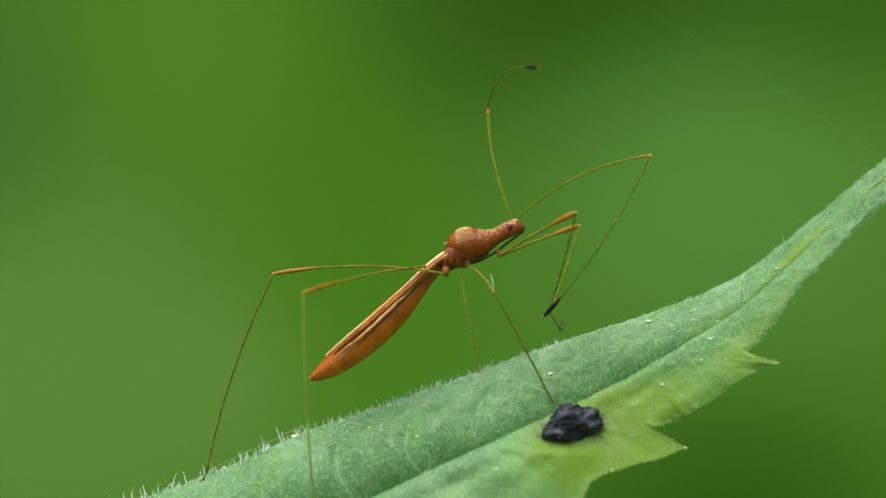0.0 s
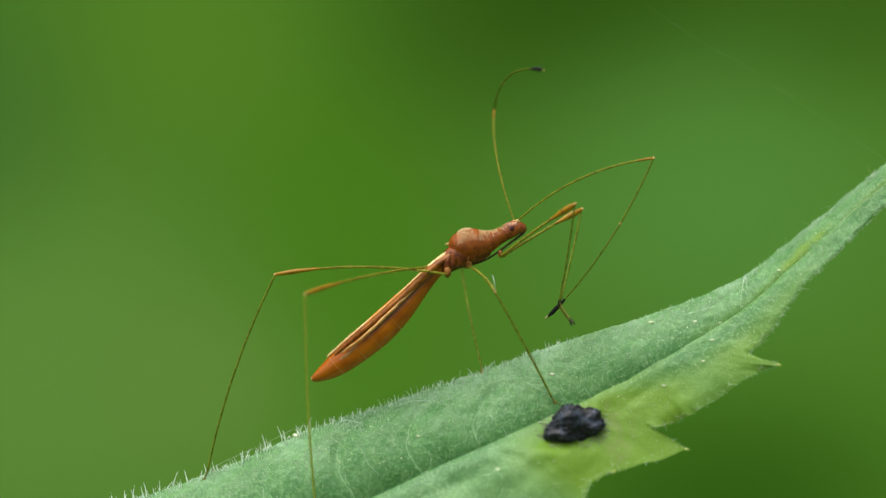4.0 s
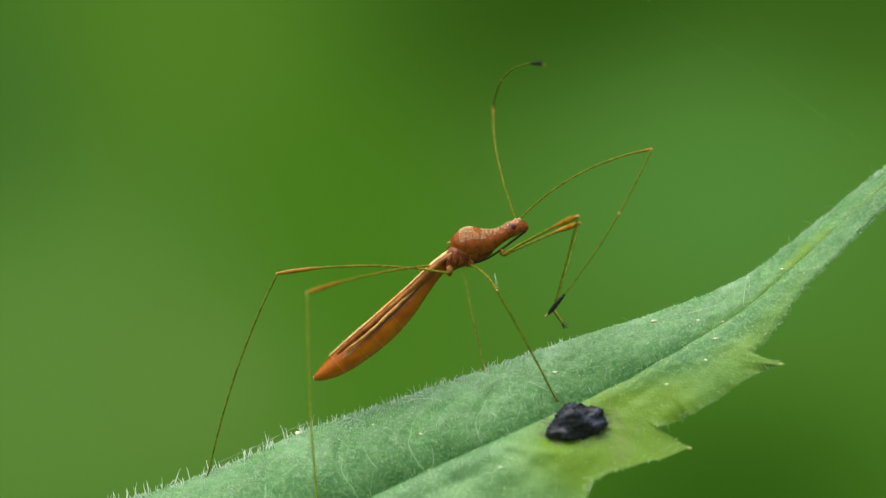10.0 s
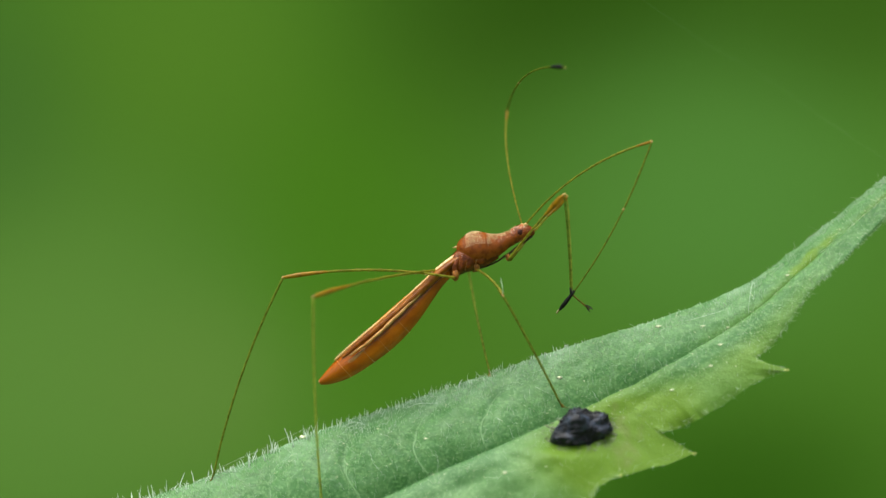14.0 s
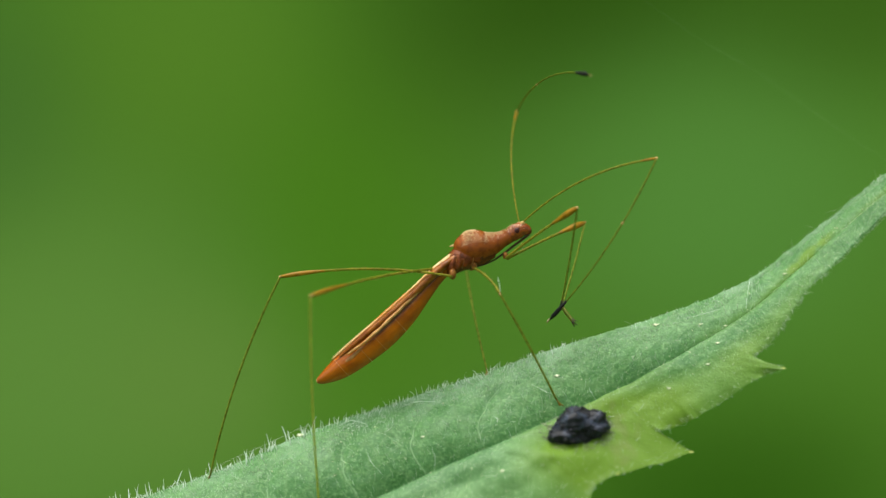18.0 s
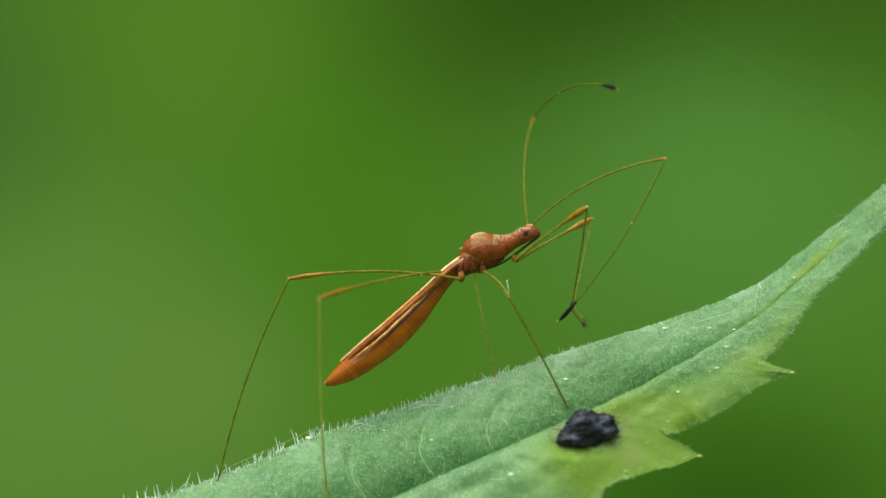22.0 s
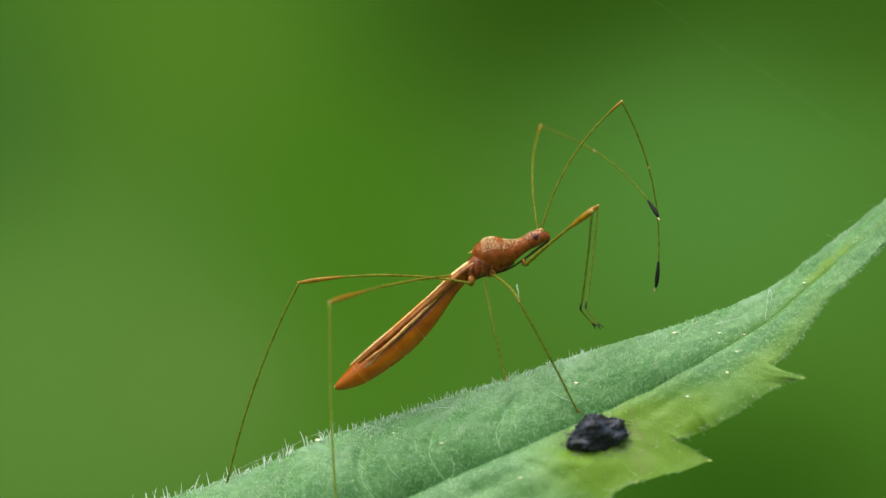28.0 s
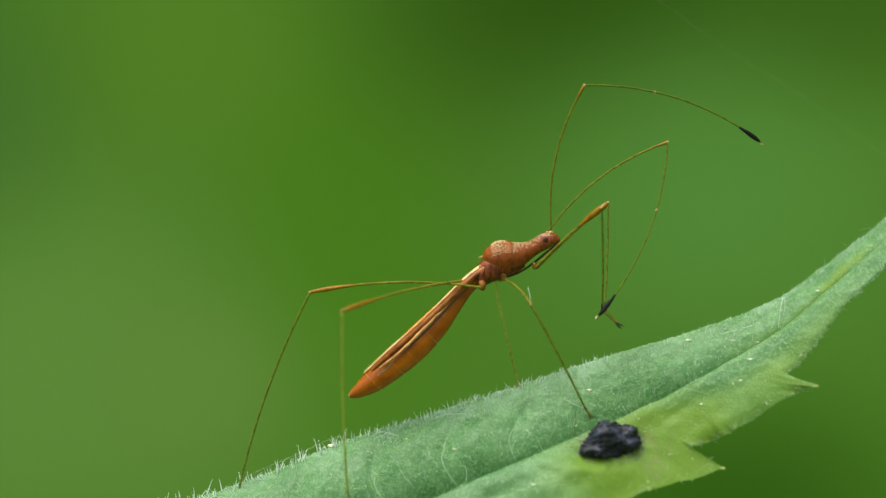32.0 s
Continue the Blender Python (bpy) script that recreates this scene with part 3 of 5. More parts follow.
    for k in range(130):
        # taller single hairs that stand up out of the fold beside the midrib
        i, j = rnd.randrange(60, 280), HALF + rnd.randrange(1, 14)
        p, nr = grid_spot(i, j)
        way = (Vector((rnd.uniform(-0.5, 0.3), -0.3, 1.0)) + 0.3 * nr).normalized()
        hair(v, f, p - nr * 0.01 * MM, way, MM * rnd.uniform(0.16, 0.42), MM * rnd.uniform(0.004, 0.007), rnd.uniform(-0.5, 0.5))
    part("surface_hairs", mesh("surface_hairs", v, f, M_SHORT), leaf, "short pale down on the blade")["kind"] = "stuff"


build_hairs()
for c in (5.7, 6.42, 8.0):
    tip = GRID[int(round(c / 13 * (NS - 1)))][0]
    part("tooth_tip", mesh("tooth_tip", *ball(tip - Vector((0.0, 0, 0)) * MM, ((0.09 if c > 6 else 0.05) * MM, 0.035 * MM, (0.032 if c > 6 else 0.05) * MM), None, 8, 10), M_TOOTHTIP), leaf, "pale yellowish tip of a leaf tooth")


def build_pollen():
    v, f = [], []
    for k in range(1500):
        i, j = rnd.randrange(80, NS - 10), rnd.randrange(2, WIDE - 2)
        p, nr = grid_spot(i, j)
        # every sixth speck is larger, its white standing in for glints on the blade
        r = MM * rnd.uniform(0.005, 0.011) * (rnd.uniform(1.5, 2.4) if k % 6 == 0 else 1)
        ball(p + nr * r * 0.7, (r * rnd.uniform(0.8, 1.4), r, r * rnd.uniform(0.7, 1.1)), None, 5, 7, v, f, 0.3)
    ob = new("pollen_and_glint_specks", mesh("pollen_and_glint_specks", v, f, M_POLLEN))
    return tagged(ob, "tiny whitish pollen grains and glint specks scattered on the leaf", "pollen", kind="stuff")


pollen = build_pollen()


def flake(u, v_, r, long=1.5):
    p, nr = on_leaf(u, v_)
    t = nr.to_track_quat("Z", "Y").to_matrix()
    v, f = ball((0, 0, 0), (0.85 * r * MM * long, 0.8 * r * MM, r * MM * 0.5), None, 7, 11, rough=1.1)
    ob = new("white_flake", mesh("white_flake", v, f, M_POLLEN))
    ob.matrix_basis = Matrix.Translation(p + nr * r * MM * 0.4) @ t.to_4x4()
    return tagged(ob, "small white flake lying on the leaf", "flake", "white flakes on the leaf")


flakes = [flake(975, 663, 0.055), flake(1147, 570, 0.06), flake(1257, 600, 0.045), flake(1240, 638, 0.04), flake(1225, 568, 0.04), flake(738, 772, 0.04),
          flake(652, 757, 0.035), flake(519, 765, 0.08, 1.9), flake(878, 832, 0.05), flake(1170, 682, 0.04), flake(1270, 570, 0.035), flake(1376, 475, 0.04)]


def fibre(points, r, label="fine pale fibre lying on the leaf"):
    path = spline([on_leaf(u, v)[0] + on_leaf(u, v)[1] * (lift * MM) for u, v, lift in points], 26)
    ob = new("fibre", mesh("fibre", *tube(path, [0.5 * r * MM * (1 - 0.5 * abs(i / 12.5 - 1)) for i in range(26)], 5), M_HAIR))
    return tagged(ob, label, "fibre", "pale fibres on the leaf")


fibres = [fibre([(1306, 545, 0.03), (1312, 522, 0.12), (1318, 497, 0.2), (1322, 506, 0.16), (1314, 524, 0.05)], 0.014, "looped pale fibre lying on the leaf"),
          fibre([(1196, 560, 0.03), (1225, 552, 0.06), (1262, 541, 0.03)], 0.012), fibre([(1236, 532, 0.03), (1250, 528, 0.05), (1262, 529, 0.03)], 0.01),
          fibre([(1030, 684, 0.02), (1036, 694, 0.1), (1046, 706, 0.04)], 0.01), fibre([(862, 735, 0.02), (868, 742, 0.1), (864, 752, 0.03)], 0.012),
          fibre([(886, 752, 0.02), (892, 766, 0.06), (897, 772, 0.02)], 0.01), fibre([(930, 678, 0.02), (950, 690, 0.06), (962, 694, 0.02)], 0.01),
          fibre([(700, 722, 0.02), (728, 714, 0.08), (760, 712, 0.03)], 0.014), fibre([(590, 754, 0.02), (610, 748, 0.1), (640, 752, 0.03)], 0.016),
          fibre([(640, 800, 0.02), (650, 820, 0.06), (668, 842, 0.02)], 0.01), fibre([(755, 790, 0.02), (760, 810, 0.05), (757, 832, 0.02)], 0.01)]


# ---- black lump with its pale crust ----
def build_lump():
    lump = new("black_lump")
    base, nr = on_leaf(1008, 756, 0, HALF + 1)
    lump.matrix_basis = Matrix.Translation(base + Vector((0.12, 0, 0.03)) * MM)
    r2 = random.Random(3)
    v, f = ball((0, 0, 0), (1, 1, 1), None, 72, 96)
    knobs = [(Vector((r2.gauss(0, 1), r2.gauss(-0.6, 0.8), r2.gauss(0.2, 0.8))).normalized(), r2.uniform(0.06, 0.2), r2.uniform(0.25, 0.5)) for k in range(16)]
    knobs += [(Vector((-0.25, -0.3, 1)).normalized(), 0.22, 0.4), (Vector((0.75, -0.3, 0.7)).normalized(), 0.2, 0.35), (Vector((-0.95, -0.4, -0.35)).normalized(), 0.2, 0.4),
              (Vector((0.1, -1, -0.3)).normalized(), -0.25, 0.3), (Vector((0.4, -0.3, 1)).normalized(), -0.14, 0.22)]
    out = []
    for q in v:
        g = 0.86 + sum(h * math.exp(-((q - c).length / w) ** 2) for c, h, w in knobs)
        g += 0.1 * noise.noise(q * 3.1 + Vector((1, 2, 3))) + 0.06 * noise.noise(q * 7.5) + 0.035 * noise.noise(q * 16)
        out.append(Vector((q.x * 0.94 * g, q.y * 0.74 * g, q.z * 0.7 * g + 0.1 * q.x)) * MM)
    part("body", mesh("lump", out, f, M_FRASS), lump)
    v, f = [], []
    for k in range(560):
        q = out[r2.randrange(len(out))]
        if q.y < 0.1 * MM:
            g = MM * r2.uniform(0.02, 0.06)
            ball(q, (g * 1.2, g, g), None, 5, 7, v, f, 0.5)
    part("granulation", mesh("granulation", v, f, M_FRASS_GRAIN), lump, "tiny blackish clotted grains")["kind"] = "stuff"
    v, f = [], []
    for k in range(170):
        # mould on the blade round the foot of the lump, most of it at its two ends
        a = r2.gauss(0.0, 0.55) + (math.pi + 0.5) * (k % 3 == 0) - 0.2
        far = r2.uniform(0.8, 1.2)
        p, up = on_leaf(1010 + 56 * far * math.cos(a), 754 - 36 * far * math.sin(a), 0, HALF + 1)
        s = MM * r2.uniform(0.012, 0.045)
        ball(p - lump.matrix_basis.translation + up * s * 0.3, (s * 2.0, s * 0.6, s * 0.5), None, 6, 8, v, f, 0.7)
    part("crust", mesh("crust", v, f, M_CRUST), lump, "greyish mouldy crust round the lump")
    return tagged(lump, "rough black lump of dried matter stuck on the leaf", "lump")


lump = build_lump()


# ---- silk threads ----
def thread(points, r, label):
    path = spline(points, 40)
    ob = new("silk_thread", mesh("silk_thread", *tube(path, [r * MM] * 40, 5), M_SILK))
    return tagged(ob, label, "silk thread")


silks = [thread([at(1040, -60, 3), at(1225, 66, 3), at(1310, 112, 3), at(1440, 200, 3), at(1640, 330, 3)], 0.0009,
                "faint spider silk thread hanging slantwise in the air"),
         thread([on_leaf(335, 858)[0], at(390, 822, 1.0), at(450, 795, 1.0), at(530, 757, 1.2), on_leaf(552, 764)[0]], 0.005,
                "fine silk thread stretched over the leaf's margin hairs")]


# ---- the stilt bug ----
HOME = at(815, 445)
bug = new("stilt_bug")
bug.matrix_basis = Matrix.Translation(HOME)
tagged(bug, "slender orange-brown stilt bug standing on the leaf", "insect")


def body(u, v, y=0.0):
    return at(u, v, y) - HOME


def ring_part(name, rows, material, label="", sides=20, flat=1.0, n=40, wobble=0.0):
    """A rounded body piece: rows of (u, v, half-height in plan steps)."""
    path = spline([body(u, v) for u, v, r in rows], n)
    rad = spline([Vector((r * UNIT, 0, 0)) for u, v, r in rows], n)
    return part(name, mesh(name, *tube(path, [max(q.x, 0.3 * UNIT) for q in rad], sides, flat, wobble=wobble), material), bug, label)


abdomen = ring_part("abdomen", [(548.5, 671, 2), (552, 669.5, 6), (566, 662, 12.5), (592, 645, 20.5), (630, 616, 25), (668, 583, 27.5), (704, 547, 25), (735, 513, 18.5),
                                (762, 485, 13), (788, 460, 13)], M_ABDOMEN, "glossy amber-orange abdomen with faint segment lines", 28, 0.95, 90)


tint = abdomen.data.attributes.new("reddened", "FLOAT", "POINT")
tint.data.foreach_set("value", [max(0.0, min(1.0, 0.35 + 0.9 * noise.noise(q.co * 900) * 0.3 + (q.co.x + 1.2 * MM) / (2.0 * MM) * 0.9)) if q.co.x > -2.6 * MM
                                else max(0.0, min(0.9, 0.5 * (-(q.co.x) / MM - 4.1))) for q in abdomen.data.vertices])


def band(u, v, r, way, rr=1.0):
    """A thin raised seam round the abdomen."""
    c = body(u, v)
    d = Vector((way[0], 0, -way[1])).normalized()
    e = Vector((0, 1, 0))
    f_ = d.cross(e)
    path = [c + (f_ * math.cos(a) + e * math.sin(a) * 0.95) * (r * UNIT) for a in [2 * math.pi * k / 28 for k in range(29)]]
    return part("seam", mesh("seam", *tube(path, [rr * UNIT] * 29, 5, up=d), M_SEAM), abdomen)


for q in ((592, 645, 20.6), (630, 616, 25.1), (655, 595, 26.8), (690, 562, 26.4), (718, 531, 22.0)):
    band(*q, (0.74, -0.67), 0.55)


def wing(side):
    """Narrow folded forewing lying along the back; a pale rib and a dark streak run along it."""
    y = -0.16 * side
    top = spline([body(792, 446, y * 0.8), body(760, 470, y), body(715, 512, y * 1.3), body(665, 556, y * 1.5), body(615, 598, y * 1.3), body(577, 632, y * 0.6)], 50)
    top = [p + Vector((0.63, 0, -0.78)) * UNIT * 1.5 for p in top]
    rad = [UNIT * (3.5 + 5.0 * math.sin(math.pi * min(1, 0.15 + 0.85 * i / 49)) ** 0.8) * (1 if i < 47 else 0.5) for i in range(50)]
    w = part("forewing", mesh("forewing", *tube([p + Vector((0.15, 0, -0.12)) * UNIT * 18 for p in top], rad, 16, 2.1), M_WING), bug, "narrow tan forewing folded along the back")
    # rib colour is lightened to hold the bright highlight along the back
    rib = [p + Vector((-0.63, 0, 0.78)) * UNIT * 3 + Vector((0, -side * 0.02 * MM, 0)) for p in top]
    part("wing_rib", mesh("wing_rib", *tube(rib, [UNIT * 4.1 * (1 - 0.6 * i / 50) for i in range(50)], 8, wobble=0.2), M_WINGEDGE), w, "pale golden raised rib, top highlight in its colour")
    st = spline([body(772, 478, -side * 0.27), body(735, 512, -side * 0.4), body(690, 556, -side * 0.53), body(640, 602, -side * 0.53), body(592, 636, -side * 0.4)], 40)
    part("dark_streak", mesh("dark_streak", *tube(st, [UNIT * 0.8 * math.sin(math.pi * (0.08 + 0.84 * i / 39)) for i in range(40)], 7), M_STREAK), w, "dark brown lengthwise streak")
    st2 = [p + Vector((0.63, 0, -0.78)) * UNIT * 5 + Vector((0, -side * 0.17 * MM, 0)) for p in top]
    part("dark_streak", mesh("dark_streak", *tube(st2, [UNIT * (0.5 + 0.9 * math.sin(math.pi * i / 49)) for i in range(50)], 7), M_STREAK), w, "dark brown lengthwise streak")
    # raised band whose pale colour also paints the highlight strip along the flank
    edge = [p + Vector((-0.63, 0, 0.78)) * UNIT * (5.2 + 0.35 * math.sin(i * 1.1)) + Vector((0, -side * 0.02 * MM, 0)) for i, p in enumerate(st[3:37])]
    part("pale_ridge", mesh("pale_ridge", *tube(edge, [UNIT * (3.1 + 0.3 * math.sin(i * 1.7)) * math.sin(math.pi * (0.1 + 0.8 * i / 33)) ** 0.6 for i in range(34)], 8), M_RIDGE), w, "pale glossy side ridge, a highlight painted into its colour")
    for off, y_, r_ in ((1.2, 0.1, 0.9), (3.4, 0.15, 0.7), (7.6, 0.19, 0.8)):
        line = [p + Vector((0.63, 0, -0.78)) * UNIT * off + Vector((0, -side * y_ * MM, 0)) for p in top[2:46]]
        part("wing_vein", mesh("wing_vein", *tube(line, [r_ * UNIT * (1 - 0.4 * i / 43) for i in range(44)], 6, wobble=0.15), M_RIDGE), w, "thin pale wing vein")
    # row of fine bristles along the rib
    v, f = [], []
    for i in range(4, 49):
        hair(v, f, rib[i], Vector((-0.63, -side * 0.1, 0.78)).normalized(), UNIT * rnd.uniform(2.5, 5), UNIT * 0.7, rnd.uniform(-0.2, 0.2))
    for i in range(3, 48):
        ball(rib[i] + Vector((-0.5, -side * 0.5, 0.7)) * UNIT * 2.2, (1.05 * UNIT,) * 3, None, 4, 6, v, f)
    part("bristles", mesh("bristles", v, f, M_GRAIN), w, "row of tiny golden beads and bristles")
    return w


wing(1)
wing(-1)
part("wing_membrane", mesh("wing_membrane", *tube(spline([body(640, 600, -0.44), body(612, 626, -0.42), body(588, 646, -0.3), body(572, 658, -0.18)], 24),
                                                  [UNIT * 3.8 * math.sin(math.pi * (0.12 + 0.83 * i / 23)) for i in range(24)], 10, 0.45), M_MEMBRANE), bug, "pale glossy membrane at the wing tips")
part("tail_tip", mesh("tail_tip", *ball(body(551.5, 669), (4.2 * UNIT, 4.5 * UNIT, 4.2 * UNIT), None, 8, 10, rough=0.3), M_GRAIN), abdomen, "pale tip of the abdomen")
ring_part("thorax", [(776, 474, 11), (788, 466, 17), (802, 455, 22), (820, 448, 23), (842, 444, 19), (862, 438, 13)], M_THORAX, "dark reddish-brown pitted thorax", 24, 1.0, 50, 0.03)
ring_part("pronotum", [(795, 447, 7), (802, 442, 19), (811, 437, 26), (822, 433.5, 29.5), (836, 431.5, 29.3), (852, 429.5, 23.5), (866, 424.5, 17.5), (878, 418.5, 14.2), (890, 413, 13)], M_PRONOTUM,
          "humped rust-orange pitted pronotum", 26, 1.0, 60, 0.018)
head = ring_part("head", [(884, 416, 11), (893, 411, 13.5), (903, 405, 14.5), (913, 402, 12.5), (921, 403, 9.5), (927, 405.5, 5), (929, 406, 2)], M_HEAD,
                 "small rust-brown head with a blunt snout", 22, 0.95, 40, 0.012)
for sgn in (-1, 1):
    part("eye", mesh("eye", *ball(body(903, 404, sgn * 0.235), (5.2 * UNIT, 2.6 * UNIT, 5.6 * UNIT), None, 12, 16), M_EYE), head, "dark round eye")
part("antenna_base", mesh("antenna_base", *ball(body(913, 391, -0.09), (4.5 * UNIT, 4 * UNIT, 4 * UNIT)), M_JOINT), head)
part("antenna_base", mesh("antenna_base", *ball(body(907, 392, 0.09), (4.5 * UNIT, 4 * UNIT, 4 * UNIT)), M_JOINT), head)
GRAIN_ROWS = ((799, 444.5, 14), (804, 441, 21), (811, 437, 26.2), (822, 433.5, 29.8), (836, 431.5, 29.6), (852, 429.5, 23.8), (866, 424.5, 17.8), (878, 418.5, 14.5),
              (900, 407, 14.8), (918, 402, 12.4))
GRAIN_LINE = spline([body(u, v) for u, v, r in GRAIN_ROWS], 80)
GRAIN_R = spline([Vector((r, 0, 0)) for u, v, r in GRAIN_ROWS], 80)
v_, f_ = [], []
for k in range(520):
    i = int(79 * (rnd.random() ** (0.6 if k % 2 else 1.0)))
    a = rnd.gauss(0.5, 0.35)
    c = GRAIN_LINE[i] + Vector((-0.25 * math.cos(a), -math.sin(a), 0.97 * math.cos(a))) * (GRAIN_R[i].x * UNIT)
    if (c - body(903, 404, -0.235)).length > 8 * UNIT:
        ball(c, (rnd.uniform(0.5, 0.95) * UNIT,) * 3, None, 4, 6, v_, f_)
for k in range(17):
    for q in range(26):
        i = int(6 + 40 * (q + 0.5 * (k % 2)) / 26)
        a = -0.25 + 0.096 * k + rnd.gauss(0, 0.02)
        c = GRAIN_LINE[i] + Vector((-0.25 * math.cos(a), -math.sin(a), 0.97 * math.cos(a))) * (GRAIN_R[i].x * UNIT)
        ball(c, (rnd.uniform(0.75, 1.15) * UNIT * (1.0 if k < 8 else 0.75),) * 3, None, 4, 6, v_, f_)
part("pale_granules", mesh("pale_granules", v_, f_, M_GRAIN), bug, "pale waxy granules on the back")["kind"] = "stuff"
for cu, cv, ru, rv in ((789, 464, 6, 14), (801, 456, 7.5, 18), (816, 450, 9, 19), (834, 446, 11, 15)):
    part("side_plate", mesh("side_plate", *ball(body(cu, cv, -0.36), (ru * UNIT, 4.2 * UNIT, rv * UNIT), Matrix.Rotation(0.3, 3, "Y"), 14, 18, rough=0.16), M_THORAX), bug, "dark wrinkled side plate")
for points in (((795, 449), (796, 460), (792, 472)), ((808, 446), (809, 458), (806, 471)), ((825, 443), (826, 455), (822, 466))):
    part("plate_seam", mesh("plate_seam", *tube(spline([body(u, v, -0.43 + 0.0022 * abs(v - 456) ** 1.2) for u, v in points], 12), [0.6 * UNIT] * 12, 6), M_COXA), bug,
         "thin brown seam between side plates")
part("beak", mesh("beak", *tube(spline([body(925, 410, -0.02), body(905, 425, -0.03), body(880, 444, -0.04), body(850, 462, -0.05), body(806, 474, -0.1)], 30),
                                [UNIT * (2.4 - 1.2 * i / 30) for i in range(30)], 8), M_BEAK), bug, "long dark beak folded under the body")
part("back_spine", mesh("back_spine", *tube(spline([body(800, 433), body(792, 430), body(784, 432)], 10), [UNIT * (3.2 - 0.28 * i) for i in range(10)], 8), M_JOINT), bug,
     "short pale spine behind the pronotum")
for cu, cv, cy, r in ((882, 448, -0.2, 5.5), (884, 449, 0.2, 5.5), (827, 466, -0.26, 7), (822, 466, 0.28, 8), (789, 481, -0.42, 8.5), (784, 474, 0.25, 8)):
    part("coxa", mesh("coxa", *ball(body(cu, cv, cy), (r * UNIT * 0.75, r * UNIT * 0.8, r * UNIT * 1.15), None, 9, 12, rough=0.15), M_COXA), bug, "rounded brown hip joint")


# limbs: each piece lies along its own z axis, bowed towards its own x axis
def bowed(length, sag, n=40):
    return [Vector((4 * sag * length * t * (1 - t), 0, length * t)) for t in [i / (n - 1) for i in range(n)]]


def bone(name, length, radius, material, label="", sag=0.0, shape=None, sides=9):
    path = bowed(length, sag)
    n = len(path)
    rad = [radius * (shape(i / (n - 1)) if shape else 1.0) for i in range(n)]
    return part(name, mesh(name, *tube(path, rad, sides, up=Vector((0, 1, 0)), wobble=0.03), material), bug, label), path, rad


def sleeve(name, owner, path, rad, a, b, swell, material, label=""):
    n = len(path)
    i, j = int(a * (n - 1)), int(b * (n - 1))
    m = j - i
    p = path[i:j + 1]
    r = [rad[i + k] * (1.01 + (swell - 1) * max(0.0, math.sin(math.pi * min(1.0, k / m) ** 1.6)) ** 0.8) for k in range(m + 1)]
    return part(name, mesh(name, *tube(p, r, 10), material), owner, label)


def bristle_row(owner, path, rad, count, length, material):
    v, f = [], []
    n = len(path)
    for k in range(count):
        i = rnd.randrange(2, n - 2)
        d = (path[i + 1] - path[i - 1]).normalized()
        a = rnd.uniform(0, 6.28)
        out = (d.orthogonal().normalized() * math.cos(a) + d.cross(d.orthogonal()).normalized() * math.sin(a) + 0.5 * d).normalized()
        hair(v, f, path[i] + (path[i + 1] - path[i]) * rnd.random() + out * rad[i] * 0.7, out, length * rnd.uniform(0.6, 1.2), 0.5 * UNIT, 0.2)
    part("bristles", mesh("bristles", v, f, material), owner, "fine short bristles")["kind"] = "stuff"


def antenna(sag):
    """First joint to the elbow, and the whip beyond it with its black club."""
    first, p, r = bone("antenna_first_joint", SCAPE, 1.5 * UNIT, M_LEG, "long bowed yellow-brown first antenna joint", 0.08, lambda t: 1.0 + 0.15 * t)
    bristle_row(first, p, r, 70, 2.6 * UNIT, M_LEG)
    sleeve("swollen_tip", first, p, r, 0.9, 1.0, 1.4, M_APEX, "swollen orange tip")
    part("elbow", mesh("elbow", *ball(p[-1], (2.7 * UNIT,) * 3, None, 7, 9), M_JOINT), first)
    whip, p, r = bone("antenna_whip", WHIP, 1.5 * UNIT, M_FLAG, "thin olive-brown antenna whip", sag, lambda t: 1.0 - 0.25 * t if t < 0.83 else 0.7)
    k = int(0.36 * (len(p) - 1))
    part("node", mesh("node", *ball(p[k], (2.0 * UNIT, 2.0 * UNIT, 3.5 * UNIT), None, 7, 9), M_JOINT), whip, "pale joint ring")
    sleeve("club", whip, p, [2.0 * UNIT] * len(p), 0.866, 0.985, 2.1, M_CLUB, "black spindle-shaped club")
    part("club_tip", mesh("club_tip", *ball(p[-1] - Vector((0, 0, 4 * UNIT)), (1.7 * UNIT, 1.7 * UNIT, 4.5 * UNIT), None, 8, 9), M_CREAM), whip, "pale tip of the club")
    return first, whip


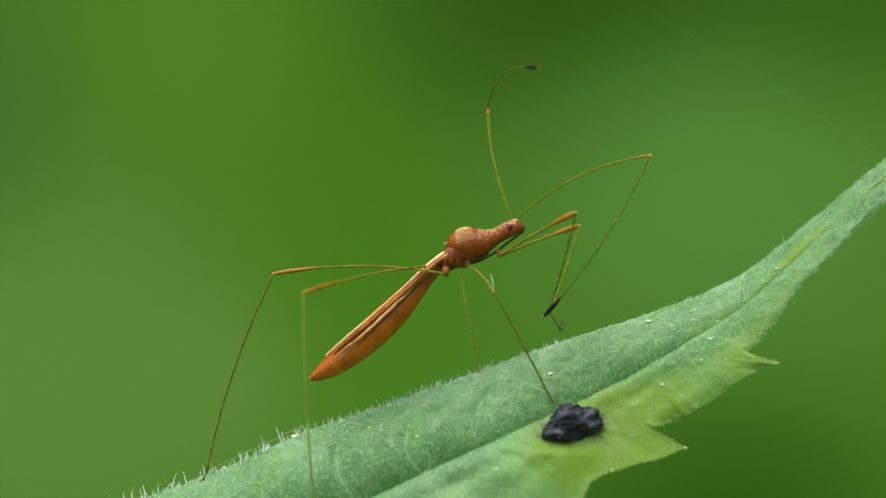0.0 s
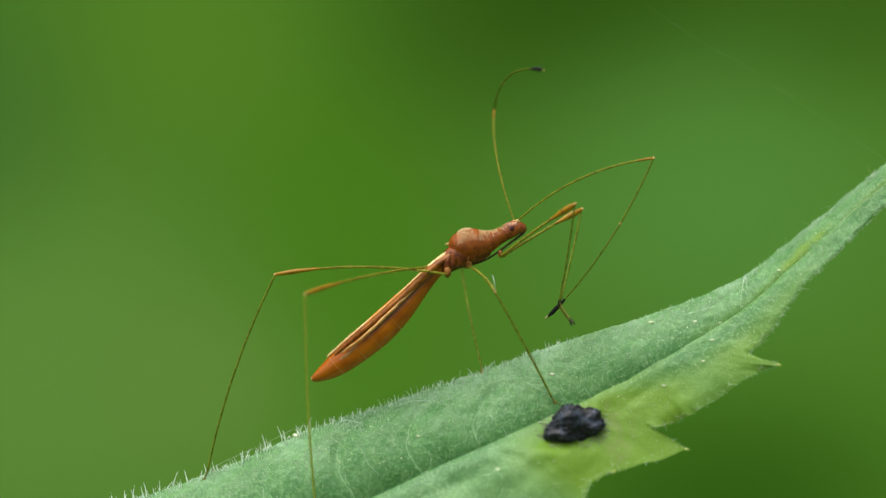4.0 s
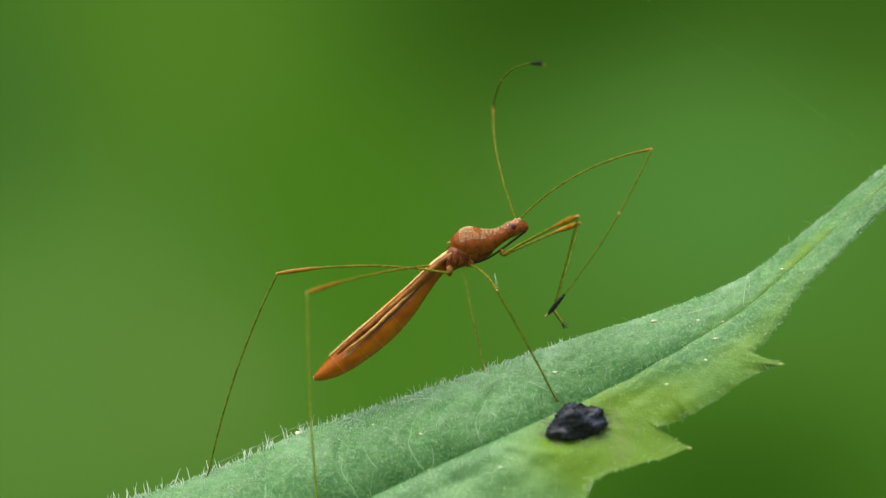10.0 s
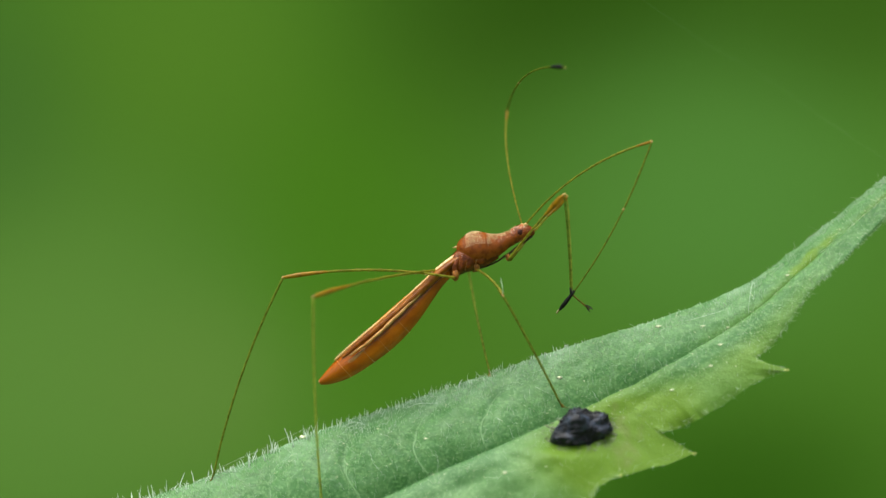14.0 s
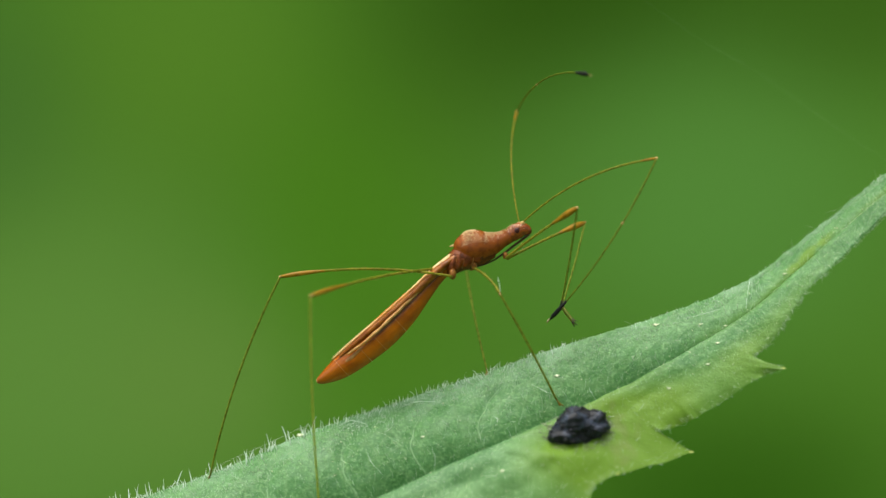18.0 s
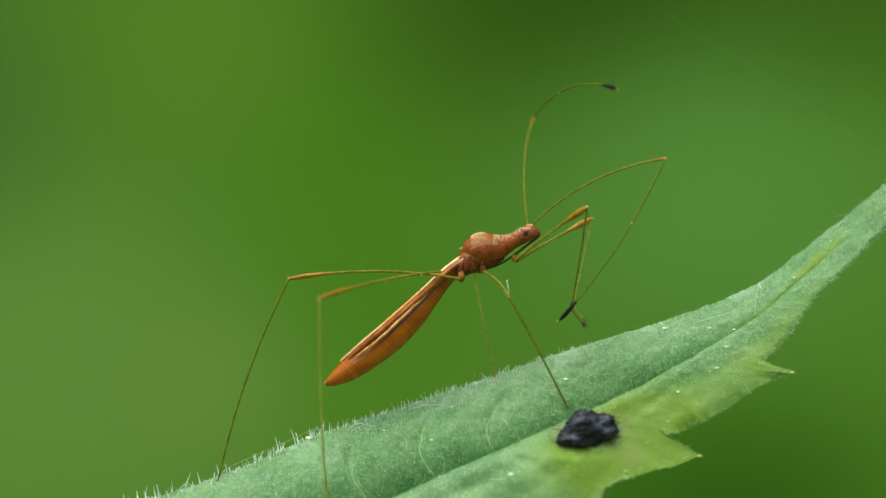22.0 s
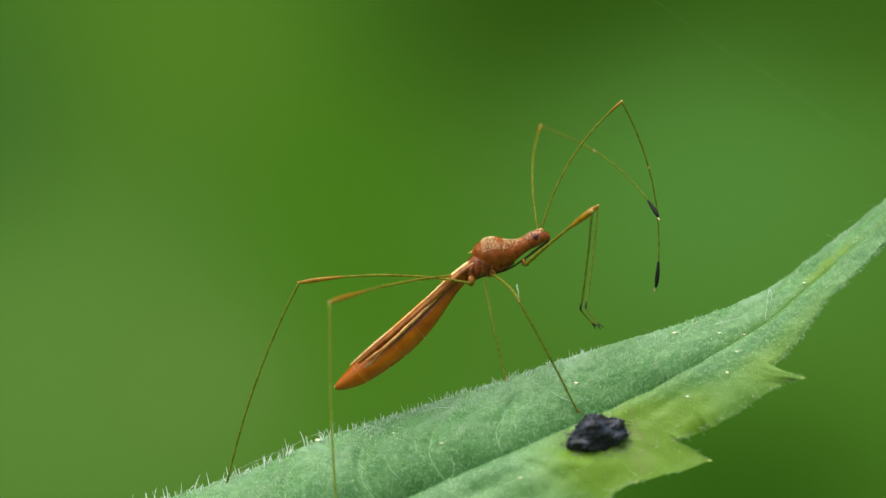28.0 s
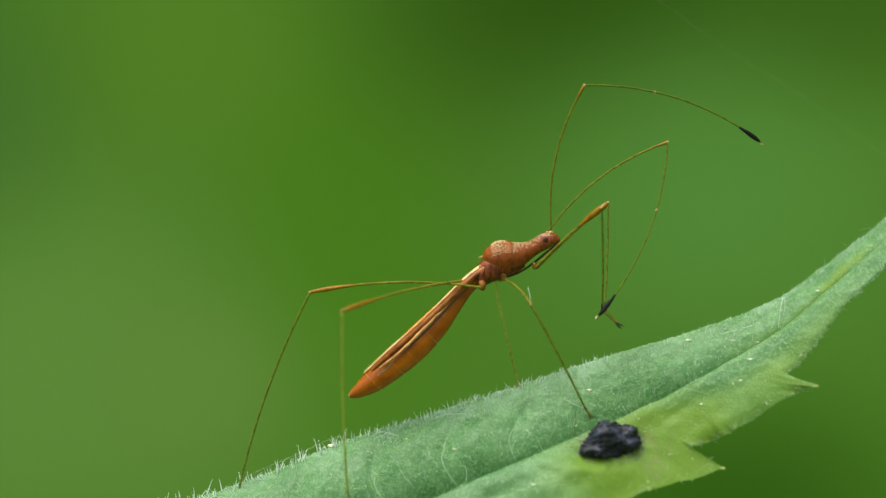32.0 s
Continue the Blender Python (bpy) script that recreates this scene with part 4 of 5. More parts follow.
def foot_parts(tibia, length, long, standing):
    """Slender foot with forked dark claws: bent forward when raised, in line with the shin when it stands."""
    v, f = [], []
    a = Vector((0, 0, length))
    lean = 0.12 if standing else 1.0
    way = Vector((0.66 * lean, 0, 0.76)).normalized()
    pts = [a - Vector((0, 0, 4 * UNIT)), a + way * 2 * UNIT, a + way * long * 0.5 * UNIT, a + (way + Vector((0.05 * lean, 0, 0))) * long * UNIT]
    path = spline(pts, 24)
    foot = part("foot", mesh("foot", *tube(path, [UNIT * (1.35 - 0.25 * (i / 23)) for i in range(24)], 8), M_FOOT), tibia, "thin olive-brown foot")
    if not standing:
        part("shin_end", mesh("shin_end", *tube([Vector((0, 0, length - q * UNIT)) for q in (11, 8, 4, 0, -2)], [UNIT * q for q in (1.76, 1.8, 1.95, 1.9, 1.0)], 9), M_BLACK), tibia,
             "dark end of the shin")
    for s in (-1, 1):
        e = pts[-1] - way * 6 * UNIT
        across = Vector((way.z, 0, -way.x))
        tube(spline([e, e + way * 4 * UNIT + across * s * 1.6 * UNIT, e + way * 11 * UNIT + across * s * (3.2 + s) * UNIT + Vector((0, s, 0)) * UNIT], 8),
             [UNIT * (1.5 - 0.12 * i) for i in range(8)], 6, verts=v, faces=f)
    part("claws", mesh("claws", v, f, M_FOOT if standing else M_BLACK), tibia, "dark forked claws")
    return foot


def leg(femur_len, tibia_len, femur_sag, tibia_sag, club=1.9, thick=1.0, foot=41.0, standing=False, end=None, shin=None, stout=1.0):
    femur, p, r = bone("femur", femur_len, 2.0 * thick * UNIT, M_LEG, "thin yellow-brown thigh", femur_sag, lambda t: 1.15 - 0.15 * t)
    bristle_row(femur, p, r, int(femur_len / UNIT / 3), 3.4 * UNIT, M_JOINT)
    sleeve("swollen_end", femur, p, r, 0.68 if club > 2 else 0.76, 1.0, club * 1.15, end or M_APEX, "" if end else "swollen orange end of the thigh")
    part("knee", mesh("knee", *ball(p[-1], (2.7 * UNIT,) * 3, None, 7, 9), M_JOINT), femur)
    tibia, p, r = bone("tibia", tibia_len, 1.75 * stout * UNIT, shin or M_LEGDARK, "hair-thin olive shin", tibia_sag, lambda t: 1.0 + (stout - 1) * 0.3 - (stout - 1) * 0.8 * t)
    foot_parts(tibia, tibia_len, foot, standing)
    return femur, tibia


SCAPE, WHIP = 266 * UNIT, 347 * UNIT
F_FEMUR, F_TIBIA = 173 * UNIT, 188 * UNIT
antenna_a, antenna_b = antenna(0.086), antenna(0.088)
fore_a, fore_b = leg(F_FEMUR, F_TIBIA, 0.015, 0.01, 2.4), leg(F_FEMUR, F_TIBIA, 0.015, 0.01, 2.4)


def frame_of(root, end, ref):
    """Pose with z from root to end and x leaning towards ref."""
    z = (end - root).normalized()
    x = (ref - z * ref.dot(z)).normalized()
    y = z.cross(x)
    m = Matrix((x, y, z)).transposed().to_4x4()
    m.translation = root
    return m


# standing legs: hip, knee, foot place on the leaf, lean of the thigh's bow and of the shin's bow
def foothold(u, v, low=0, high=WIDE):
    return on_leaf(u, v, low, high)[0]


STAND = []
for hip, knee, foot, ref_f, ref_t, sag_f, sag_t, club in (
        (body(789, 485, -0.52), body(484, 485, -0.7), foothold(360, 851), (0, 0, 1), (-1, 0, 0.2), 0.045, 0.032, 1.75),
        (body(783, 470, 0.25), body(537, 519, -3.5), foothold(558, 925), (0, 0, 1), (-1, 0, 0), 0.03, 0.012, 1.75),
        (body(828, 470, -0.3), body(873, 516, -1.3), foothold(980, 713, HALF), (0.7, 0, 0.7), (1, 0, 0.5), 0.06, 0.008, 1.3),
        (body(822, 468, 0.3), body(813, 470, 2.9), foothold(851, 660, HALF), (0, 0, 1), (-1, 0, 0), 0.02, 0.01, 1.3)):
    shin = (foot - (knee + HOME)).length
    femur, tibia = leg((knee - hip).length, shin - 14 * UNIT, sag_f, sag_t, club, 1.0, 14.0, True, M_LEG if club < 1.5 else None, M_LEGDARK if ref_f[0] else M_PALESHIN if knee.y < -2 * MM else None, 1.18 if ref_f[0] else 1.12)
    femur.matrix_basis = frame_of(hip, knee, Vector(ref_f))
    STAND.append((tibia, knee, foot, Vector(ref_t)))
spur = body(873, 512, -1.3)
part("knee_spur", mesh("knee_spur", *tube([spur, spur + Vector((-1, 0, 12)) * UNIT, spur + Vector((-4, 0, 26)) * UNIT], [0.9 * UNIT, 0.8 * UNIT, 0.3 * UNIT], 6), M_SHORT), bug,
     "pale bristle at the knee")


# ---- motion: rows of seconds and millimetres ----
# leaf and body: seconds, shift right, shift up, turn in degrees
LEAF_1 = [
    (0, 0, 0, 0), (0.5, 0.02, 0.01, 0.12), (1, 0.01, 0.05, 0.25), (1.5, 0.04, 0.02, 0.22), (2, 0.04, 0.02, 0.23), (2.5, 0.05, 0.03, 0.29),
    (3, 0.08, 0, 0.29), (3.5, 0.09, 0, 0.33),
]
LEAF_2 = [
    (5.5, 0.06, 0.03, 0.27), (6, 0.04, 0.01, 0.43), (6.5, -0.01, 0.07, 0.5), (7, 0.11, -0.01, 0.49), (7.5, -0.03, 0.14, 0.33), (8, -0.16, 0.2, 0.33),
    (8.5, -0.03, 0.05, 0.27), (9, 0.09, 0.03, 0.46), (9.5, 0.28, -0.01, 0.63), (10, 0.19, 0.07, 0.49), (10.5, 0.17, 0.08, 0.52),
    (11, 0.34, -0.11, 0.55), (11.5, 0.42, -0.04, 0.67), (12, 0.49, -0.15, 0.71), (12.5, 0.54, -0.16, 0.67), (13, 0.42, -0.1, 0.67),
    (13.5, 0.47, -0.12, 0.78), (14, 0.38, -0.09, 0.74), (14.5, 0.29, -0.04, 0.69),
]
LEAF_3 = [
    (16.5, 0.16, 0.02, 0.7), (17, 0.19, 0.01, 0.73), (17.5, 0.24, -0.04, 0.67), (18, 0.29, -0.03, 0.76), (18.5, 0.34, -0.04, 0.78),
    (19, 0.28, 0.02, 0.78), (19.5, 0.49, -0.12, 0.95), (20, 0.73, -0.25, 1.12), (20.5, 0.63, -0.16, 0.97), (21, 0.49, -0.12, 0.86),
    (21.5, 0.5, -0.09, 1), (22, 0.6, -0.14, 0.88), (22.5, 0.83, -0.26, 1.09), (23, 0.79, -0.2, 1.2), (23.5, 0.72, -0.18, 1.09),
    (24, 0.68, -0.15, 0.96), (24.5, 0.74, -0.15, 0.96), (25, 0.72, -0.18, 1.02), (25.5, 0.82, -0.21, 1.3),
]
LEAF_4 = [
    (27.5, 0.73, -0.13, 1.26), (28, 0.97, -0.25, 1.25), (28.5, 1.05, -0.29, 1.38), (29, 1.68, -0.53, 1.65), (29.5, 1.41, -0.44, 1.51),
    (30, 1.38, -0.37, 1.6), (30.5, 1.22, -0.32, 1.48), (31, 1.07, -0.27, 1.41), (31.5, 1.48, -0.46, 1.42), (32, 1.44, -0.47, 1.51),
]
LEAF = LEAF_1 + LEAF_2 + LEAF_3 + LEAF_4
BODY_1 = [
    (0, 0, 0, 0), (0.5, 0.02, 0.02, -0.03), (1, 0, 0.02, 0.11), (1.5, 0.02, 0, -0.07), (2, 0.02, 0, 0.14), (2.5, 0.03, 0, 0), (3, 0.05, -0.01, -0.04),
    (3.5, 0.06, -0.03, -0),
]
BODY_2 = [
    (5.5, 0.03, 0, 0), (6, 0, -0.03, 0), (6.5, -0.06, 0.01, -0.12), (7, 0.09, -0.06, 0), (7.5, -0.06, 0.12, -0.01), (8, -0.19, 0.18, -0.07),
    (8.5, -0.06, 0.04, -0.13), (9, 0.04, 0, 0.06), (9.5, 0.23, -0.06, -0.08), (10, 0.12, 0.02, -0.16), (10.5, 0.12, 0.03, 0), (11, 0.3, -0.15, 0),
    (11.5, 0.37, -0.08, -0.06), (12, 0.44, -0.21, 0.13), (12.5, 0.48, -0.19, 0.04), (13, 0.36, -0.14, 0.15), (13.5, 0.42, -0.18, -0.01),
    (14, 0.33, -0.14, 0.15), (14.5, 0.24, -0.09, -0),
]
BODY_3 = [
    (16.5, 0.09, -0.03, 0), (17, 0.13, -0.04, -0.09), (17.5, 0.18, -0.06, -0.21), (18, 0.23, -0.09, -0.08), (18.5, 0.27, -0.08, -0.11),
    (19, 0.21, -0.03, 0), (19.5, 0.43, -0.18, 0.05), (20, 0.66, -0.32, 0.16), (20.5, 0.55, -0.21, -0.08), (21, 0.42, -0.16, 0.04),
    (21.5, 0.42, -0.15, -0), (22, 0.53, -0.18, 0.12), (22.5, 0.75, -0.31, 0.04), (23, 0.71, -0.27, 0.13), (23.5, 0.63, -0.24, -0),
    (24, 0.6, -0.19, 0.05), (24.5, 0.66, -0.18, 0), (25, 0.64, -0.21, -0.08), (25.5, 0.73, -0.27, 0.05),
]
BODY_4 = [
    (27.5, 0.62, -0.21, 0.14), (28, 0.87, -0.32, 0.16), (28.5, 0.94, -0.37, 0.19), (29, 1.54, -0.61, 0.25), (29.5, 1.25, -0.48, 0),
    (30, 1.16, -0.41, -0.42), (30.5, 1.01, -0.35, -0.9), (31, 0.84, -0.27, -1.35), (31.5, 1.27, -0.44, -1.47), (32, 1.23, -0.48, -1.48),
]
BODY = BODY_1 + BODY_2 + BODY_3 + BODY_4
ANT_A_1 = [
    (0, 7.1, 3.21, 3.37, -2.43), (0.2, 6.98, 3.43, 3.5, -2.31), (0.3, 6.9, 3.58, 3.48, -2.19), (0.5, 6.69, 3.91, 3.72, -1.95),
    (0.7, 6.97, 3.44, 3.4, -2.29), (0.8, 7.05, 3.28, 3.38, -2.39), (1, 7.16, 3.07, 3.29, -2.49), (1.2, 7.13, 3.15, 3.38, -2.41),
    (1.3, 7.13, 3.16, 3.33, -2.41), (1.5, 7.08, 3.27, 3.46, -2.35), (1.7, 6.93, 3.56, 3.55, -2.09), (1.8, 6.81, 3.75, 3.7, -1.94),
    (2, 7.06, 3.4, 3.46, -2.3), (2.2, 7.16, 3.16, 3.45, -2.51), (2.3, 7.18, 3.1, 3.38, -2.48), (2.5, 7.18, 3.05, 3.4, -2.47),
    (2.7, 7.01, 3.45, 3.5, -2.24), (2.8, 6.93, 3.62, 3.55, -2.16), (3, 6.75, 3.97, 3.75, -2.04),
]
ANT_A_2 = [
    (3.2, 7.01, 3.49, 3.5, -2.29), (3.3, 7.12, 3.28, 3.43, -2.39), (3.5, 7.24, 3.03, 3.46, -2.49),
]
ANT_A_3 = [
    (5.5, 7.04, 3.54, 3.68, -2.18), (5.7, 7.14, 3.25, 3.45, -2.44), (5.8, 7.13, 3.26, 3.6, -2.51), (6, 7.14, 3.15, 3.33, -2.51),
    (6.2, 7.02, 3.37, 3.45, -2.31), (6.3, 6.97, 3.46, 3.63, -2.34), (6.5, 6.93, 3.52, 3.52, -2.22), (6.7, 6.83, 3.69, 3.65, -2.04),
    (6.8, 6.94, 3.55, 3.63, -2.16), (7, 7.22, 3.11, 3.42, -2.57), (7.2, 7.15, 3.19, 3.45, -2.48), (7.3, 7.11, 3.24, 3.48, -2.46),
    (7.5, 7, 3.37, 3.39, -2.28), (7.7, 6.75, 3.78, 3.48, -1.99), (7.8, 6.59, 4.01, 3.85, -1.94), (8, 6.61, 3.99, 3.33, -1.89),
    (8.2, 6.85, 3.57, 3.25, -2.16), (8.3, 6.9, 3.51, 3.4, -2.21), (8.5, 7.02, 3.27, 3.46, -2.32),
]
ANT_A_4 = [
    (8.7, 6.96, 3.52, 3.48, -2.21), (8.8, 6.94, 3.61, 3.65, -2.29), (9, 6.75, 4.05, 3.79, -1.98), (9.2, 6.97, 3.75, 3.55, -2.06),
    (9.3, 6.91, 3.86, 3.8, -2.01), (9.5, 7.18, 3.5, 3.75, -2.26), (9.7, 7.23, 3.35, 3.6, -2.41), (9.8, 7.2, 3.37, 3.6, -2.39),
    (10, 7.14, 3.42, 3.52, -2.37), (10.2, 6.97, 3.72, 3.7, -2.04), (10.3, 6.79, 3.97, 4.08, -1.91), (10.5, 6.98, 3.74, 3.79, -2.02),
    (10.7, 7.24, 3.32, 3.63, -2.41), (10.8, 7.3, 3.23, 3.75, -2.48), (11, 7.43, 3.05, 3.66, -2.59), (11.2, 7.38, 3.21, 3.58, -2.39),
    (11.3, 7.27, 3.44, 3.8, -2.34), (11.5, 7.04, 3.89, 4.24, -2.06), (11.7, 7.25, 3.54, 3.93, -2.21),
]
ANT_A_5 = [
    (11.8, 7.41, 3.25, 4.03, -2.53), (12, 7.59, 2.92, 3.83, -2.67), (12.2, 7.61, 2.93, 3.75, -2.58), (12.3, 7.57, 3.04, 3.95, -2.61),
    (12.5, 7.59, 3.03, 3.89, -2.61), (12.7, 7.37, 3.39, 3.98, -2.31), (12.8, 7.14, 3.69, 4.33, -2.14), (13, 7.31, 3.44, 3.85, -2.35),
    (13.2, 7.48, 3.1, 3.63, -2.51), (13.3, 7.48, 3.09, 3.78, -2.53), (13.5, 7.53, 2.98, 3.81, -2.55), (13.7, 7.39, 3.25, 3.8, -2.41),
    (13.8, 7.29, 3.41, 3.9, -2.36), (14, 7.14, 3.68, 3.91, -2.22), (14.2, 7.3, 3.27, 3.78, -2.51), (14.3, 7.33, 3.17, 3.73, -2.53),
    (14.5, 7.35, 3, 3.58, -2.49),
]
ANT_A_6 = [
    (16.5, 6.96, 3.7, 3.72, -2.1), (16.7, 7.16, 3.32, 3.55, -2.44), (16.8, 7.21, 3.21, 3.55, -2.48), (17, 7.26, 3.09, 3.42, -2.53),
    (17.2, 7.18, 3.31, 3.55, -2.39), (17.3, 7.13, 3.44, 3.6, -2.36), (17.5, 6.87, 3.95, 4.01, -1.98), (17.7, 7.1, 3.54, 3.7, -2.26),
    (17.8, 7.2, 3.34, 3.68, -2.39), (18, 7.31, 3.11, 3.58, -2.53), (18.2, 7.23, 3.3, 3.68, -2.41), (18.3, 7.17, 3.43, 3.7, -2.39),
    (18.5, 6.89, 3.91, 4.07, -2.04), (18.7, 7.08, 3.6, 3.83, -2.24), (18.8, 7.2, 3.41, 3.78, -2.39), (19, 7.33, 3.17, 3.56, -2.47),
    (19.2, 7.38, 3.17, 3.7, -2.46), (19.3, 7.39, 3.2, 3.83, -2.51), (19.5, 7.43, 3.23, 3.93, -2.47),
]
ANT_A_7 = [
    (19.7, 7.35, 3.46, 4.08, -2.21), (19.8, 7.45, 3.36, 4.05, -2.24), (20, 7.72, 3.02, 4.09, -2.67), (20.2, 7.61, 3.16, 4.1, -2.58),
    (20.3, 7.54, 3.28, 4.15, -2.53), (20.5, 7.28, 3.68, 4.36, -2.18), (20.7, 7.42, 3.42, 4.2, -2.48), (20.8, 7.43, 3.37, 4.23, -2.51),
    (21, 7.49, 3.23, 3.87, -2.53), (21.2, 7.4, 3.37, 4.13, -2.48), (21.3, 7.27, 3.57, 4.2, -2.34), (21.5, 7.16, 3.74, 4.1, -2.06),
    (21.7, 7.37, 3.45, 4.18, -2.44), (21.8, 7.49, 3.27, 4.1, -2.51), (22, 7.61, 3.11, 3.91, -2.57), (22.2, 7.65, 3.14, 4.13, -2.56),
    (22.3, 7.62, 3.27, 4.3, -2.53), (22.5, 7.51, 3.56, 4.55, -2.18), (22.7, 7.65, 3.29, 4.3, -2.46),
]
ANT_A_8 = [
    (22.8, 7.74, 3.11, 4.2, -2.58), (23, 7.74, 3.09, 4.14, -2.61), (23.2, 7.59, 3.33, 4.18, -2.31), (23.3, 7.35, 3.67, 4.35, -2.06),
    (23.5, 7.47, 3.48, 4.26, -2.28), (23.7, 7.57, 3.33, 4.08, -2.41), (23.8, 7.6, 3.27, 4.08, -2.44), (24, 7.57, 3.37, 4.1, -2.37),
    (24.2, 7.49, 3.49, 4.18, -2.14), (24.3, 7.53, 3.43, 4.15, -2.16), (24.5, 7.59, 3.31, 4.36, -2.32), (24.7, 7.64, 3.26, 4.13, -2.44),
    (24.8, 7.63, 3.26, 4.08, -2.44), (25, 7.37, 3.75, 4.36, -2.12), (25.2, 7.54, 3.49, 4.38, -2.31), (25.3, 7.63, 3.36, 4.4, -2.44),
    (25.5, 7.67, 3.31, 4.4, -2.35),
]
ANT_A_9 = [
    (27.5, 6.07, 5, 6.34, -1.4), (27.8, 6.1, 5.06, 6.9, -1.44), (28, 6.15, 5.08, 7.3, -1.5), (28.2, 6.16, 5.03, 7.57, -1.39),
    (28.3, 6.15, 5.02, 7.82, -1.25), (28.5, 6.13, 5.06, 8.11, -1.21), (28.7, 6.21, 5.06, 8.85, -1.03), (29, 6.56, 4.96, 9.69, -0.8),
    (29.5, 5.89, 5.23, 9.96, 0.12), (30, 5.45, 5.51, 10.37, 1.09), (30.3, 5.06, 5.58, 10.49, 1.77), (30.5, 4.79, 5.66, 10.31, 2.12),
    (31, 4.47, 5.84, 10.33, 2.94), (31.5, 4.75, 5.62, 10.84, 3.35), (32, 4.84, 5.62, 11.01, 3.58),
]
ANT_A = ANT_A_1 + ANT_A_2 + ANT_A_3 + ANT_A_4 + ANT_A_5 + ANT_A_6 + ANT_A_7 + ANT_A_8 + ANT_A_9
ANT_B_1 = [
    (0, 1.56, 4.83, 3.32, 6.23), (0.5, 1.53, 4.85, 3.3, 6.26), (1, 1.68, 4.81, 3.51, 6.13), (1.5, 1.59, 4.79, 3.36, 6.16),
    (2, 1.74, 4.77, 3.55, 6.1), (2.5, 1.71, 4.77, 3.51, 6.08), (3, 1.47, 4.76, 3.18, 6.16), (3.5, 1.77, 4.77, 3.49, 6.13),
]
ANT_B_2 = [
    (5.5, 1.71, 4.81, 3.43, 6.31), (6, 1.65, 4.76, 3.38, 6.22), (6.5, 1.5, 4.8, 3.18, 6.28), (7, 1.8, 4.76, 3.55, 6.25),
    (7.5, 1.55, 4.92, 3.27, 6.46), (8, 1.5, 4.99, 3.23, 6.52), (8.5, 1.62, 4.85, 3.35, 6.34), (9, 1.56, 4.8, 3.29, 6.37),
    (9.5, 1.92, 4.76, 3.72, 6.25), (10, 1.74, 4.85, 3.51, 6.37), (10.5, 1.83, 4.88, 3.61, 6.41), (11, 2.04, 4.67, 3.88, 6.17),
    (11.5, 1.92, 4.74, 3.73, 6.29), (12, 2.28, 4.61, 4.27, 6.05), (12.5, 2.28, 4.62, 4.24, 6.13), (13, 2.28, 4.7, 4.27, 6.16),
    (13.5, 2.31, 4.67, 4.3, 6.19), (14, 2.22, 4.73, 4.21, 6.25), (14.5, 2.18, 4.76, 4.31, 6.28),
]
ANT_B_3 = [
    (16.5, 2.22, 4.81, 4.54, 6.28), (17, 2.34, 4.77, 4.74, 6.13), (17.5, 2.25, 4.77, 4.69, 6.19), (18, 2.55, 4.71, 5.1, 5.98),
    (18.5, 2.4, 4.74, 4.92, 6.1), (19, 2.67, 4.73, 5.37, 5.83), (19.5, 2.87, 4.55, 5.67, 5.59), (20, 3.2, 4.4, 6, 5.4),
    (20.5, 2.96, 4.53, 5.68, 5.65), (21, 2.95, 4.55, 5.76, 5.58), (21.5, 2.89, 4.58, 5.67, 5.67), (22, 3.14, 4.5, 6.03, 5.5),
    (22.5, 3.26, 4.41, 6.06, 5.55), (23, 3.29, 4.43, 6.09, 5.52), (23.5, 3.11, 4.49, 5.73, 5.8), (24, 3.08, 4.52, 5.61, 5.86),
    (24.5, 3.08, 4.5, 5.52, 5.95), (25, 2.9, 4.5, 5.19, 6.07), (25.5, 3.14, 4.43, 5.49, 5.95),
]
ANT_B_4 = [
    (27.5, 3.05, 4.44, 6.63, 2.82), (28, 3.39, 4.22, 7.47, 0.99), (28.3, 3.58, 4.09, 7.63, 0.45), (28.5, 3.83, 4.01, 7.9, -0.18),
    (28.7, 4.96, 3.74, 8.77, -1.58), (29, 6.17, 3.44, 9.18, -2.37), (29.2, 6.5, 3.31, 9.1, -2.61), (29.3, 6.7, 3.36, 9.05, -2.58),
    (29.5, 6.89, 3.48, 8.03, -2.47), (29.8, 7.19, 3.63, 6.45, -2.34), (30, 7.24, 3.77, 6.3, -2.06), (30.3, 7.2, 3.95, 6.17, -1.83),
    (30.5, 7.02, 4.18, 6.24, -2.06), (30.8, 7.04, 4.21, 5.5, -1.89), (31, 7.04, 4.28, 5.17, -1.83), (31.2, 7.21, 4.19, 5.03, -1.81),
    (31.3, 7.3, 4.17, 5.1, -1.86), (31.5, 7.51, 4.05, 5.37, -1.98), (31.7, 7.67, 3.86, 5.1, -2.14),
]
ANT_B_5 = [
    (31.8, 7.64, 3.9, 5.22, -2.16), (32, 7.78, 3.72, 5.23, -2.43),
]
ANT_B = ANT_B_1 + ANT_B_2 + ANT_B_3 + ANT_B_4 + ANT_B_5
